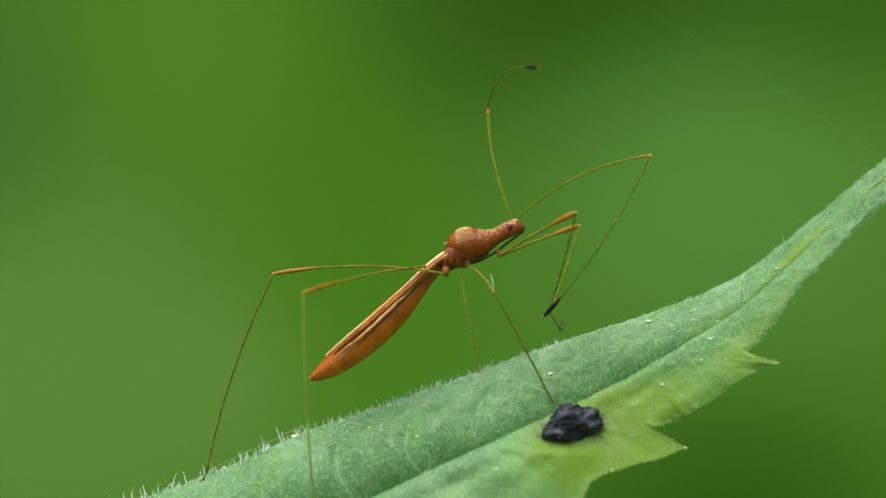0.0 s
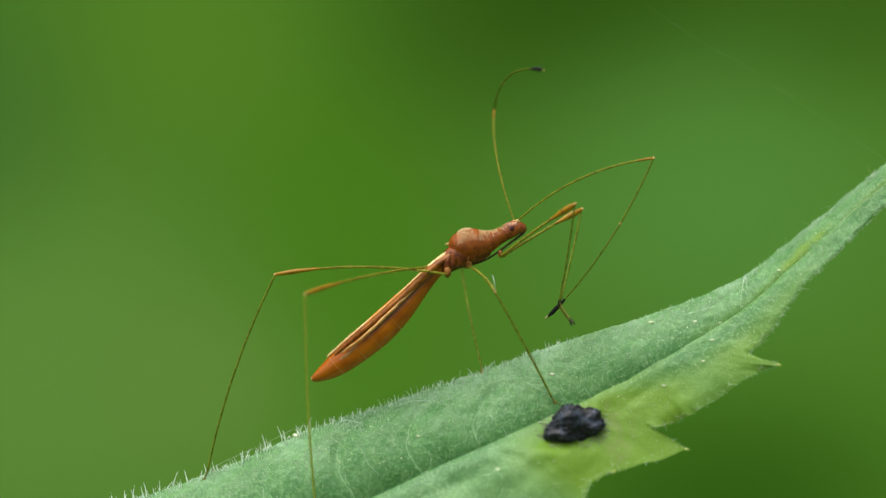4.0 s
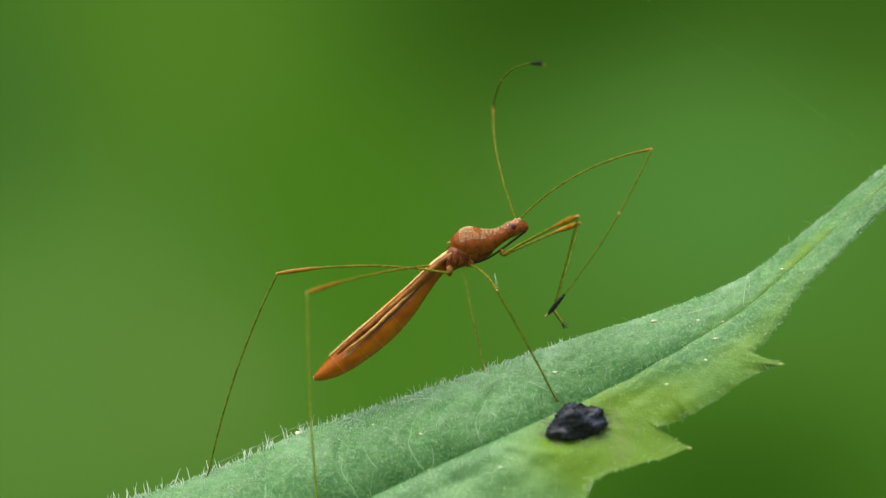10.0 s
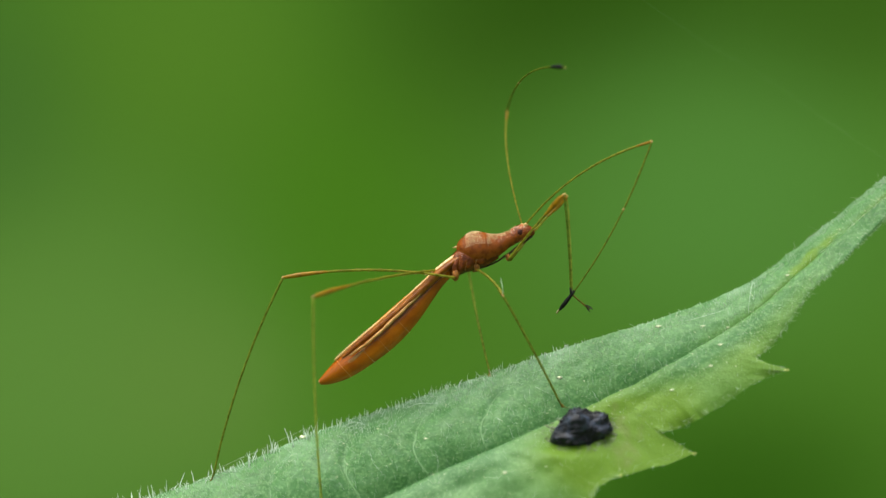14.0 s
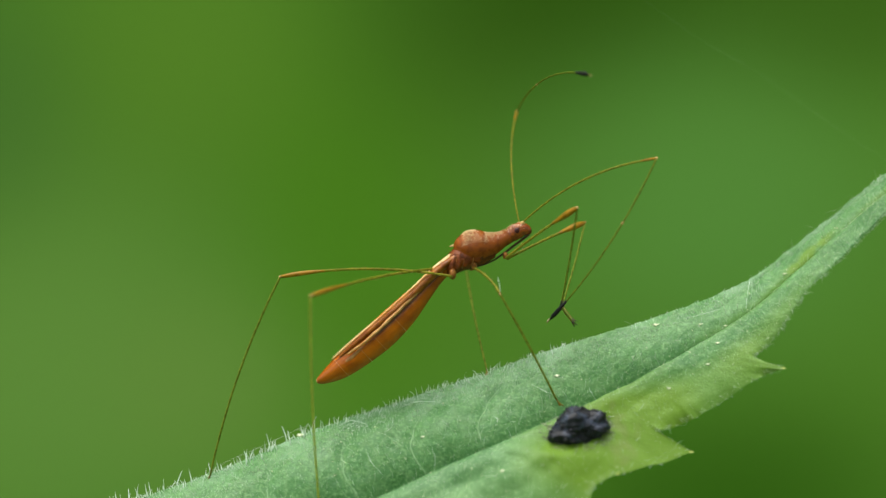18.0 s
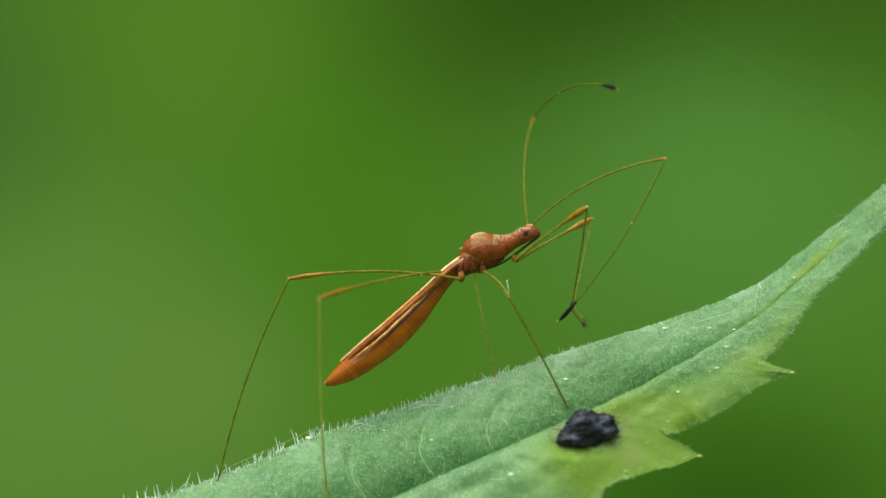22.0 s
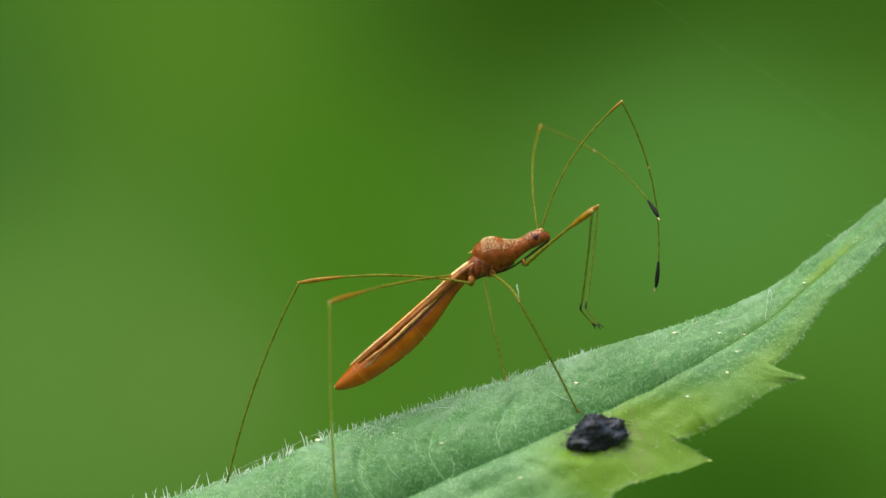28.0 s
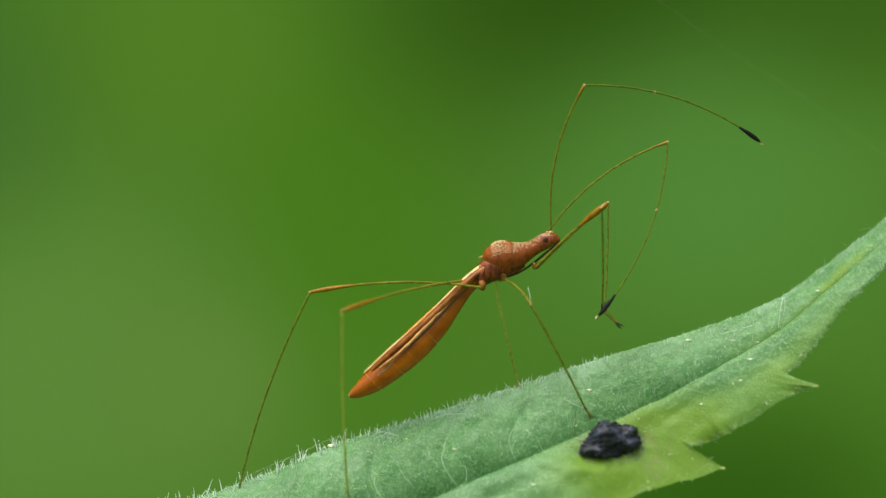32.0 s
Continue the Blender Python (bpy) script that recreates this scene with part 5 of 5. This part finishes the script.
FORE_A_1 = [
    (0, 4.57, 1.26, 3.66, -2.12), (0.2, 4.53, 1.04, 3.58, -2.19), (0.3, 4.45, 0.96, 3.5, -2.16), (0.5, 3.97, 0.78, 3.48, -2.32),
    (0.7, 4.4, 1.86, 3.9, -1.59), (0.8, 4.38, 1.78, 3.78, -1.69), (1, 4.49, 1.61, 3.74, -1.93), (1.2, 4.5, 1.36, 3.7, -1.96),
    (1.3, 4.53, 1.24, 3.6, -2.04), (1.5, 4.44, 0.97, 3.68, -2.1), (1.7, 4.4, 0.79, 3.45, -2.16), (1.8, 3.88, 0.49, 3.33, -2.21),
    (2, 4.36, 2.02, 4.07, -1.58), (2.2, 4.53, 1.61, 4, -1.86), (2.3, 4.53, 1.59, 3.9, -1.89), (2.5, 4.51, 1.32, 3.72, -2.1),
    (2.7, 4.5, 1.11, 3.63, -2.09), (2.8, 4.5, 0.94, 3.55, -2.16), (3, 4.2, 0.64, 3.37, -2.26),
]
FORE_A_2 = [
    (3.2, 4.33, 1.83, 4.05, -1.64), (3.3, 4.45, 1.66, 3.9, -1.76), (3.5, 4.55, 1.46, 3.93, -2.02),
]
FORE_A_3 = [
    (5.5, 4.4, 2, 4.16, -1.48), (5.7, 4.53, 1.61, 3.93, -1.79), (5.8, 4.7, 1.44, 4.03, -1.91), (6, 4.53, 1.23, 3.72, -2.08),
    (6.2, 4.45, 1.01, 3.55, -2.14), (6.3, 4.53, 0.84, 3.68, -2.24), (6.5, 4.3, 0.74, 3.54, -2.16), (6.7, 3.83, 1.61, 3.95, -1.26),
    (6.8, 4.4, 1.96, 4.15, -1.56), (7, 4.49, 1.58, 3.93, -1.98), (7.2, 4.6, 1.36, 3.85, -1.94), (7.3, 4.63, 1.26, 3.83, -2.06),
    (7.5, 4.44, 1.09, 3.66, -1.96), (7.7, 4.4, 0.89, 3.43, -2.11), (7.8, 4.43, 0.74, 3.38, -2.24), (8, 3.87, 2.14, 3.87, -1.26),
    (8.2, 4.33, 1.76, 3.7, -1.49), (8.3, 4.5, 1.54, 3.8, -1.64), (8.5, 4.44, 1.25, 3.75, -1.96),
]
FORE_A_4 = [
    (8.7, 4.53, 0.96, 3.6, -2.04), (8.8, 4.65, 0.79, 3.7, -2.19), (9, 4.1, 0.76, 3.54, -2.28), (9.2, 4.45, 1.81, 3.9, -1.81),
    (9.3, 4.3, 1.76, 4.08, -1.69), (9.5, 4.51, 1.77, 4.24, -1.67), (9.7, 4.58, 1.46, 4.03, -1.79), (9.8, 4.65, 1.34, 4, -1.91),
    (10, 4.63, 1.13, 3.77, -2.08), (10.2, 4.55, 0.91, 3.7, -2.09), (10.3, 4.55, 0.64, 3.63, -2.19), (10.5, 4.32, 2.04, 4.2, -1.44),
    (10.7, 4.65, 1.61, 4.05, -1.84), (10.8, 4.8, 1.34, 4.15, -1.96), (11, 4.84, 0.97, 3.99, -2.16), (11.2, 4.6, 0.91, 3.65, -2.21),
    (11.3, 4.75, 0.59, 3.8, -2.39), (11.5, 4.63, 0.45, 3.75, -2.32), (11.7, 4.33, 1.81, 4.45, -1.56),
]
FORE_A_5 = [
    (11.8, 4.9, 1.56, 4.53, -1.91), (12, 4.98, 1.3, 4.26, -2.12), (12.2, 4.95, 1.14, 4.13, -2.04), (12.3, 5.08, 0.91, 4.2, -2.21),
    (12.5, 4.84, 0.64, 4.16, -2.14), (12.7, 4.88, 0.51, 3.95, -2.41), (12.8, 4.75, 0.36, 3.93, -2.41), (13, 4.63, 1.83, 4.42, -1.67),
    (13.2, 4.73, 1.51, 4.13, -1.94), (13.3, 4.95, 1.34, 4.18, -2.04), (13.5, 4.94, 1.05, 4.16, -2.1), (13.7, 4.83, 0.71, 3.83, -2.34),
    (13.8, 4.83, 0.61, 3.9, -2.39), (14, 4.16, 1.87, 4.4, -1.52), (14.2, 4.7, 1.61, 4.3, -1.86), (14.3, 4.75, 1.46, 4.23, -1.94),
    (14.5, 4.75, 1.32, 4.05, -2.08),
]
FORE_A_6 = [
    (16.5, 4.28, 2.08, 4.2, -1.52), (16.7, 4.48, 1.61, 4.05, -1.74), (16.8, 4.48, 1.49, 3.98, -1.84), (17, 4.57, 1.28, 3.81, -2.06),
    (17.2, 4.53, 1.01, 3.75, -2.14), (17.3, 4.53, 0.91, 3.7, -2.24), (17.5, 4.12, 1.09, 3.79, -2.26), (17.7, 4.4, 1.86, 4.23, -1.66),
    (17.8, 4.53, 1.66, 4.18, -1.76), (18, 4.61, 1.42, 4.05, -1.98), (18.2, 4.63, 1.19, 3.95, -2.01), (18.3, 4.65, 1.04, 3.88, -2.24),
    (18.5, 4.4, 0.89, 3.89, -2.26), (18.7, 4.35, 1.91, 4.33, -1.61), (18.8, 4.55, 1.76, 4.28, -1.74), (19, 4.61, 1.63, 4.07, -1.89),
    (19.2, 4.7, 1.34, 4.08, -1.99), (19.3, 4.9, 1.16, 4.18, -2.14), (19.5, 4.84, 0.89, 4.16, -2.16),
]
FORE_A_7 = [
    (19.7, 4.3, 1.51, 4.35, -1.61), (19.8, 4.65, 1.88, 4.55, -1.61), (20, 5, 1.42, 4.55, -2.08), (20.2, 5.1, 1.21, 4.48, -2.14),
    (20.3, 5.1, 1.09, 4.45, -2.26), (20.5, 4.44, 1.17, 4.32, -2.08), (20.7, 4.9, 1.71, 4.73, -1.84), (20.8, 5.03, 1.54, 4.65, -1.96),
    (21, 4.81, 1.4, 4.24, -2.06), (21.2, 5.03, 1.04, 4.28, -2.34), (21.3, 5.03, 0.94, 4.25, -2.31), (21.5, 4.18, 1.87, 4.4, -1.5),
    (21.7, 4.85, 1.76, 4.73, -1.76), (21.8, 4.95, 1.59, 4.63, -1.89), (22, 4.94, 1.44, 4.4, -2.02), (22.2, 5.15, 1.06, 4.43, -2.24),
    (22.3, 5.3, 0.86, 4.45, -2.36), (22.5, 4.57, 1.46, 4.67, -1.89), (22.7, 4.98, 1.69, 4.83, -1.79),
]
FORE_A_8 = [
    (22.8, 4.98, 1.56, 4.73, -1.89), (23, 5.12, 1.23, 4.55, -2.12), (23.2, 4.98, 1.01, 4.18, -2.24), (23.3, 4.63, 1.09, 4.28, -2.04),
    (23.5, 4.79, 1.81, 4.71, -1.67), (23.7, 4.93, 1.51, 4.58, -1.94), (23.8, 4.93, 1.41, 4.53, -1.99), (24, 5.04, 1.15, 4.36, -2.22),
    (24.2, 4.45, 1.71, 4.58, -1.64), (24.3, 4.65, 1.96, 4.68, -1.54), (24.5, 4.96, 1.6, 4.61, -1.95), (24.7, 4.95, 1.31, 4.58, -1.89),
    (24.8, 4.93, 1.16, 4.48, -1.96), (25, 4.86, 0.99, 4.28, -2.18), (25.2, 4.85, 1.83, 4.93, -1.66), (25.3, 4.98, 1.71, 4.93, -1.79),
    (25.5, 5.14, 1.38, 4.71, -1.89),
]
FORE_A_9 = [
    (27.5, 4.88, 1.56, 4.57, -2.02), (27.8, 4.95, 1.61, 4.6, -1.94), (28, 5.1, 1.3, 4.73, -2.08), (28.2, 5.12, 1.46, 4.73, -2.01),
    (28.3, 5.27, 1.28, 4.88, -2.16), (28.5, 5.19, 1.32, 4.9, -2.16), (28.7, 5.41, 1.34, 5.23, -2.16), (29, 5.6, 1.09, 5.49, -2.28),
    (29.2, 5.57, 1.31, 5.7, -2.19), (29.3, 5.47, 1.26, 5.55, -2.14), (29.5, 5.23, 1.63, 5.41, -1.95), (29.8, 5.32, 1.76, 5.62, -1.89),
    (30, 4.94, 1.77, 5.43, -1.73), (30.3, 4.84, 1.91, 5.49, -1.54), (30.5, 5.19, 1.87, 5.23, -1.93), (30.8, 4.58, 2.06, 5.5, -1.44),
    (31, 5.21, 1.65, 4.96, -1.89), (31.2, 5.22, 1.91, 5.47, -1.29), (31.3, 4.78, 2.11, 5.72, -1.24),
]
FORE_A_10 = [
    (31.5, 4.98, 1.93, 5.64, -1.46), (31.7, 5.1, 2.01, 5.57, -1.49), (31.8, 5.22, 2.01, 5.57, -1.49), (32, 5.43, 1.44, 5.47, -2.08),
]
FORE_A = FORE_A_1 + FORE_A_2 + FORE_A_3 + FORE_A_4 + FORE_A_5 + FORE_A_6 + FORE_A_7 + FORE_A_8 + FORE_A_9 + FORE_A_10
FORE_B_1 = [
    (0, 4.69, 0.8, 3.74, -2.02), (0.2, 4.58, 0.49, 3.66, -2.1), (0.3, 4.53, 0.41, 3.58, -2.08), (0.5, 4.12, 0.6, 3.56, -2.26),
    (0.7, 4.45, 1.81, 3.98, -1.51), (0.8, 4.58, 1.71, 3.85, -1.6), (1, 4.81, 1.32, 3.81, -1.83), (1.2, 4.73, 0.96, 3.77, -1.88),
    (1.3, 4.68, 0.81, 3.67, -1.96), (1.5, 4.59, 0.54, 3.75, -2.04), (1.7, 4.5, 0.29, 3.51, -2.14), (1.8, 4.1, 0.36, 3.37, -2.22),
    (2, 4.44, 1.87, 4.1, -1.63), (2.2, 4.78, 1.39, 4.04, -1.87), (2.3, 4.73, 1.31, 3.94, -1.87), (2.5, 4.67, 0.86, 3.77, -2.04),
    (2.7, 4.63, 0.69, 3.71, -2.03), (2.8, 4.55, 0.49, 3.65, -2.11), (3, 4.32, 0.33, 3.5, -2.22),
]
FORE_B_2 = [
    (3.2, 4.4, 1.86, 4.15, -1.59), (3.3, 4.55, 1.66, 3.98, -1.71), (3.5, 4.79, 1.28, 3.97, -1.96),
]
FORE_B_3 = [
    (5.5, 4.55, 1.83, 4.24, -1.42), (5.7, 4.58, 1.56, 3.99, -1.73), (5.8, 4.75, 1.36, 4.09, -1.85), (6, 4.61, 1.03, 3.77, -2.02),
    (6.2, 4.48, 0.91, 3.61, -2.08), (6.3, 4.58, 0.71, 3.74, -2.18), (6.5, 4.46, 0.56, 3.62, -2.1), (6.7, 3.88, 1.56, 4.03, -1.21),
    (6.8, 4.43, 1.86, 4.23, -1.51), (7, 4.82, 1.48, 4.01, -1.93), (7.2, 4.8, 1.09, 3.93, -1.89), (7.3, 4.78, 1.01, 3.91, -2.01),
    (7.5, 4.59, 0.91, 3.74, -1.91), (7.7, 4.45, 0.51, 3.5, -2.11), (7.8, 4.43, 0.41, 3.45, -2.26), (8, 3.95, 1.96, 3.93, -1.34),
    (8.2, 4.38, 1.69, 3.77, -1.51), (8.3, 4.55, 1.41, 3.87, -1.64), (8.5, 4.59, 1.07, 3.83, -1.91),
]
FORE_B_4 = [
    (8.7, 4.45, 0.71, 3.68, -1.98), (8.8, 4.65, 0.59, 3.78, -2.13), (9, 4.32, 0.47, 3.62, -2.22), (9.2, 4.48, 1.71, 3.97, -1.78),
    (9.3, 4.5, 1.78, 4.13, -1.67), (9.5, 4.75, 1.65, 4.28, -1.69), (9.7, 4.7, 1.26, 4.07, -1.77), (9.8, 4.68, 1.26, 4.04, -1.88),
    (10, 4.69, 0.89, 3.81, -2.02), (10.2, 4.53, 0.76, 3.76, -2.03), (10.3, 4.58, 0.51, 3.69, -2.13), (10.5, 4.47, 1.87, 4.28, -1.38),
    (10.7, 4.68, 1.51, 4.13, -1.78), (10.8, 4.83, 1.24, 4.23, -1.91), (11, 5, 0.84, 4.07, -2.12), (11.2, 4.68, 0.81, 3.73, -2.16),
    (11.3, 4.78, 0.49, 3.88, -2.33), (11.5, 4.79, 0.27, 3.83, -2.26), (11.7, 4.4, 1.73, 4.52, -1.49),
]
FORE_B_5 = [
    (11.8, 4.95, 1.46, 4.59, -1.84), (12, 5.14, 1.13, 4.32, -2.04), (12.2, 5, 0.99, 4.19, -1.96), (12.3, 5.15, 0.74, 4.27, -2.14),
    (12.5, 5, 0.47, 4.24, -2.08), (12.7, 4.93, 0.24, 4.02, -2.35), (12.8, 4.78, 0.14, 3.99, -2.35), (13, 4.82, 1.81, 4.47, -1.61),
    (13.2, 4.93, 1.26, 4.18, -1.87), (13.3, 5.1, 1.06, 4.23, -1.96), (13.5, 5.04, 0.7, 4.22, -2.02), (13.7, 4.93, 0.34, 3.88, -2.3),
    (13.8, 4.95, 0.21, 3.95, -2.37), (14, 4.26, 1.81, 4.44, -1.54), (14.2, 4.88, 1.41, 4.34, -1.85), (14.3, 5, 1.31, 4.27, -1.91),
    (14.5, 4.86, 1.03, 4.1, -2.02),
]
FORE_B_6 = [
    (16.5, 4.44, 1.91, 4.28, -1.46), (16.7, 4.8, 1.31, 4.13, -1.68), (16.8, 4.8, 1.16, 4.06, -1.79), (17, 4.86, 0.86, 3.89, -2.02),
    (17.2, 4.68, 0.59, 3.82, -2.1), (17.3, 4.68, 0.41, 3.76, -2.2), (17.5, 4.32, 0.54, 3.83, -2.22), (17.7, 4.63, 1.69, 4.27, -1.62),
    (17.8, 4.73, 1.36, 4.22, -1.71), (18, 4.88, 0.91, 4.1, -1.93), (18.2, 4.78, 0.71, 4, -1.96), (18.3, 4.78, 0.51, 3.92, -2.19),
    (18.5, 4.49, 0.51, 3.93, -2.22), (18.7, 4.6, 1.81, 4.37, -1.56), (18.8, 4.8, 1.49, 4.32, -1.68), (19, 4.86, 1.23, 4.12, -1.83),
    (19.2, 4.88, 0.84, 4.12, -1.93), (19.3, 5, 0.61, 4.22, -2.09), (19.5, 4.88, 0.41, 4.2, -2.12),
]
FORE_B_7 = [
    (19.7, 4.33, 1.41, 4.41, -1.56), (19.8, 4.78, 1.81, 4.61, -1.56), (20, 5.29, 1.07, 4.63, -2.02), (20.2, 5.3, 0.81, 4.56, -2.08),
    (20.3, 5.25, 0.56, 4.53, -2.2), (20.5, 4.59, 0.99, 4.4, -2.02), (20.7, 5.12, 1.56, 4.81, -1.77), (20.8, 5.22, 1.31, 4.73, -1.89),
    (21, 5.08, 0.99, 4.32, -1.98), (21.2, 5.1, 0.64, 4.35, -2.26), (21.3, 5.08, 0.54, 4.32, -2.24), (21.5, 4.34, 1.69, 4.47, -1.44),
    (21.7, 5.1, 1.61, 4.79, -1.69), (21.8, 5.15, 1.31, 4.69, -1.81), (22, 5.12, 1.03, 4.46, -1.93), (22.2, 5.25, 0.66, 4.49, -2.16),
    (22.3, 5.37, 0.46, 4.52, -2.29), (22.5, 4.73, 1.28, 4.75, -1.83), (22.7, 5.17, 1.56, 4.89, -1.71),
]
FORE_B_8 = [
    (22.8, 5.1, 1.36, 4.78, -1.8), (23, 5.29, 0.99, 4.59, -2.02), (23.2, 5.05, 0.71, 4.23, -2.15), (23.3, 4.7, 0.96, 4.34, -1.96),
    (23.5, 4.94, 1.63, 4.79, -1.61), (23.7, 5.1, 1.26, 4.65, -1.86), (23.8, 5.1, 1.14, 4.59, -1.9), (24, 5.14, 0.89, 4.42, -2.12),
    (24.2, 4.53, 1.66, 4.64, -1.55), (24.3, 4.75, 1.86, 4.75, -1.46), (24.5, 5.12, 1.42, 4.69, -1.89), (24.7, 5.12, 1.16, 4.67, -1.83),
    (24.8, 5.1, 1.04, 4.58, -1.9), (25, 5.08, 0.86, 4.4, -2.12), (25.2, 5.08, 1.61, 5.03, -1.6), (25.3, 5.2, 1.51, 5.02, -1.73),
    (25.5, 5.29, 1.21, 4.79, -1.83),
]
FORE_B_9 = [
    (27.5, 5.08, 1.69, 4.77, -1.95), (27.8, 5.1, 1.51, 4.79, -1.87), (28, 5.33, 1.48, 4.92, -2.02), (28.2, 5.27, 1.36, 4.94, -1.94),
    (28.3, 5.51, 1.46, 5.1, -2.08), (28.5, 5.43, 1.5, 5.12, -2.08), (28.7, 5.68, 1.5, 5.41, -2.08), (29, 5.99, 1.28, 5.66, -2.12),
    (29.2, 5.9, 1.44, 5.86, -2.04), (29.3, 5.77, 1.41, 5.71, -2), (29.5, 5.17, 1.73, 5.56, -1.83), (29.8, 5.55, 1.73, 5.76, -1.6),
    (30, 4.69, 2.2, 5.56, -1.34), (30.3, 4.2, 2.43, 5.6, -1.15), (30.5, 4.59, 2.26, 5.49, -1.44), (30.8, 4.48, 2.11, 5.79, -0.91),
    (31, 4.88, 2.14, 5.27, -1.34), (31.2, 5.08, 2.08, 5.68, -0.96), (31.3, 4.73, 2.11, 5.87, -1.02),
]
FORE_B_10 = [
    (31.5, 5.1, 1.85, 5.68, -1.46), (31.7, 5.22, 1.96, 5.63, -1.46), (31.8, 5.32, 1.96, 5.64, -1.45), (32, 5.7, 1.61, 5.56, -2.02),
]
FORE_B = FORE_B_1 + FORE_B_2 + FORE_B_3 + FORE_B_4 + FORE_B_5 + FORE_B_6 + FORE_B_7 + FORE_B_8 + FORE_B_9 + FORE_B_10


def sway(r):
    return pose(r[1] * MM, 0, r[2] * MM, 0, r[3], 0)


def held(rows, t):
    """The row at t, between two rows in proportion."""
    for a, b in zip(rows, rows[1:]):
        if a[0] <= t <= b[0]:
            f = (t - a[0]) / (b[0] - a[0])
            return [p + (q - p) * f for p, q in zip(a, b)]
    return list(rows[-1])


def reach_to(root, x, z, length, side):
    """The end of a stiff piece from root that shows at x, z: its depth follows from its length."""
    flat = Vector((x - root.x, 0, z - root.z))
    if flat.length > length:
        flat = flat * (length / flat.length)
    return root + flat + Vector((0, side * math.sqrt(max(0.0, length ** 2 - flat.length_squared)), 0))


def limb(first, second, root, rows, len_1, len_2, side_1, side_2, ref_1, ref_2):
    rows_1, rows_2 = [], []
    for t, x1, z1, x2, z2 in rows:
        back = (sway(held(BODY, t)) @ Matrix.Translation(HOME)).inverted()
        a = root
        p = back @ Vector((x1 * MM, 0, z1 * MM))
        q = back @ Vector((x2 * MM, 0, z2 * MM))
        # things nearer or farther than the bug's plane shift a little outward or inward
        e = reach_to(a, p.x, p.z, len_1, side_1(t))
        g = 1 + e.y / REACH
        e = reach_to(a, (p.x + HOME.x) * g - HOME.x, (p.z + HOME.z) * g - HOME.z, len_1, side_1(t))
        d = reach_to(e, q.x, q.z, len_2, side_2(t))
        g = 1 + d.y / REACH
        d = reach_to(e, (q.x + HOME.x) * g - HOME.x, (q.z + HOME.z) * g - HOME.z, len_2, side_2(t))
        rows_1.append((t, frame_of(a, e, ref_1(t))))
        rows_2.append((t, frame_of(e, d, ref_2(t, e - a, d - e))))
    walk(first, rows_1)
    walk(second, rows_2)


def outward(t, first, second):
    """The whip bows away from the head; while it points at the eye it arches up and backwards."""
    k = max(0.0, min(1.0, (28.0 - t) / 1.5))
    return first.normalized() * (1 - k) + Vector((-second.z, 0, second.x)).normalized() * k


def turned(t, first, second):
    """While it is held by the forelegs its bow is turned half towards the eye."""
    z = second.normalized()
    x = (first - z * first.dot(z)).normalized()
    k = max(0.0, min(1.0, (27.5 - t) / 2.0))
    return x * (1 - 0.48 * k) + Vector((0, -0.85 * k, 0))


def motions():
    leaf_rows = [(r[0], sway(r)) for r in LEAF]
    walk(leaf, leaf_rows)
    for thing in [pollen, lump, *flakes, *fibres, *silks]:
        start = thing.matrix_basis.copy()
        walk(thing, [(t, m @ start) for t, m in leaf_rows])
    walk(bug, [(r[0], sway(r) @ Matrix.Translation(HOME)) for r in BODY])
    # standing feet keep their hold on the leaf
    for tibia, knee, foot, ref in STAND:
        rows = []
        for r in LEAF:
            inv = (sway(held(BODY, r[0])) @ Matrix.Translation(HOME)).inverted()
            rows.append((r[0], frame_of(knee, inv @ (sway(r) @ foot), ref)))
        walk(tibia, rows)
    near, far = (lambda t: -1.0), (lambda t: 1.0)
    limb(*antenna_a, body(914, 389, -0.09), ANT_A, SCAPE, WHIP, near, far, lambda t: Vector((-1, 0, 0.6)), turned)
    limb(*antenna_b, body(907, 390, 0.09), ANT_B, SCAPE, WHIP, far, near, lambda t: Vector((-0.6, -0.9, 0.2)).lerp(Vector((-1, 0, 0.6)), max(0.0, min(1.0, (t - 28) / 1.0))), outward)
    limb(*fore_a, body(883, 453, -0.22), FORE_A, F_FEMUR, F_TIBIA, near, far, lambda t: Vector((-0.5, 0, 1)), lambda t, first, second: Vector((1, 0, 0.2)))
    limb(*fore_b, body(886, 454, 0.22), FORE_B, F_FEMUR, F_TIBIA, far, near, lambda t: Vector((-0.5, 0, 1)), lambda t, first, second: Vector((1, 0, 0.2)))


motions()
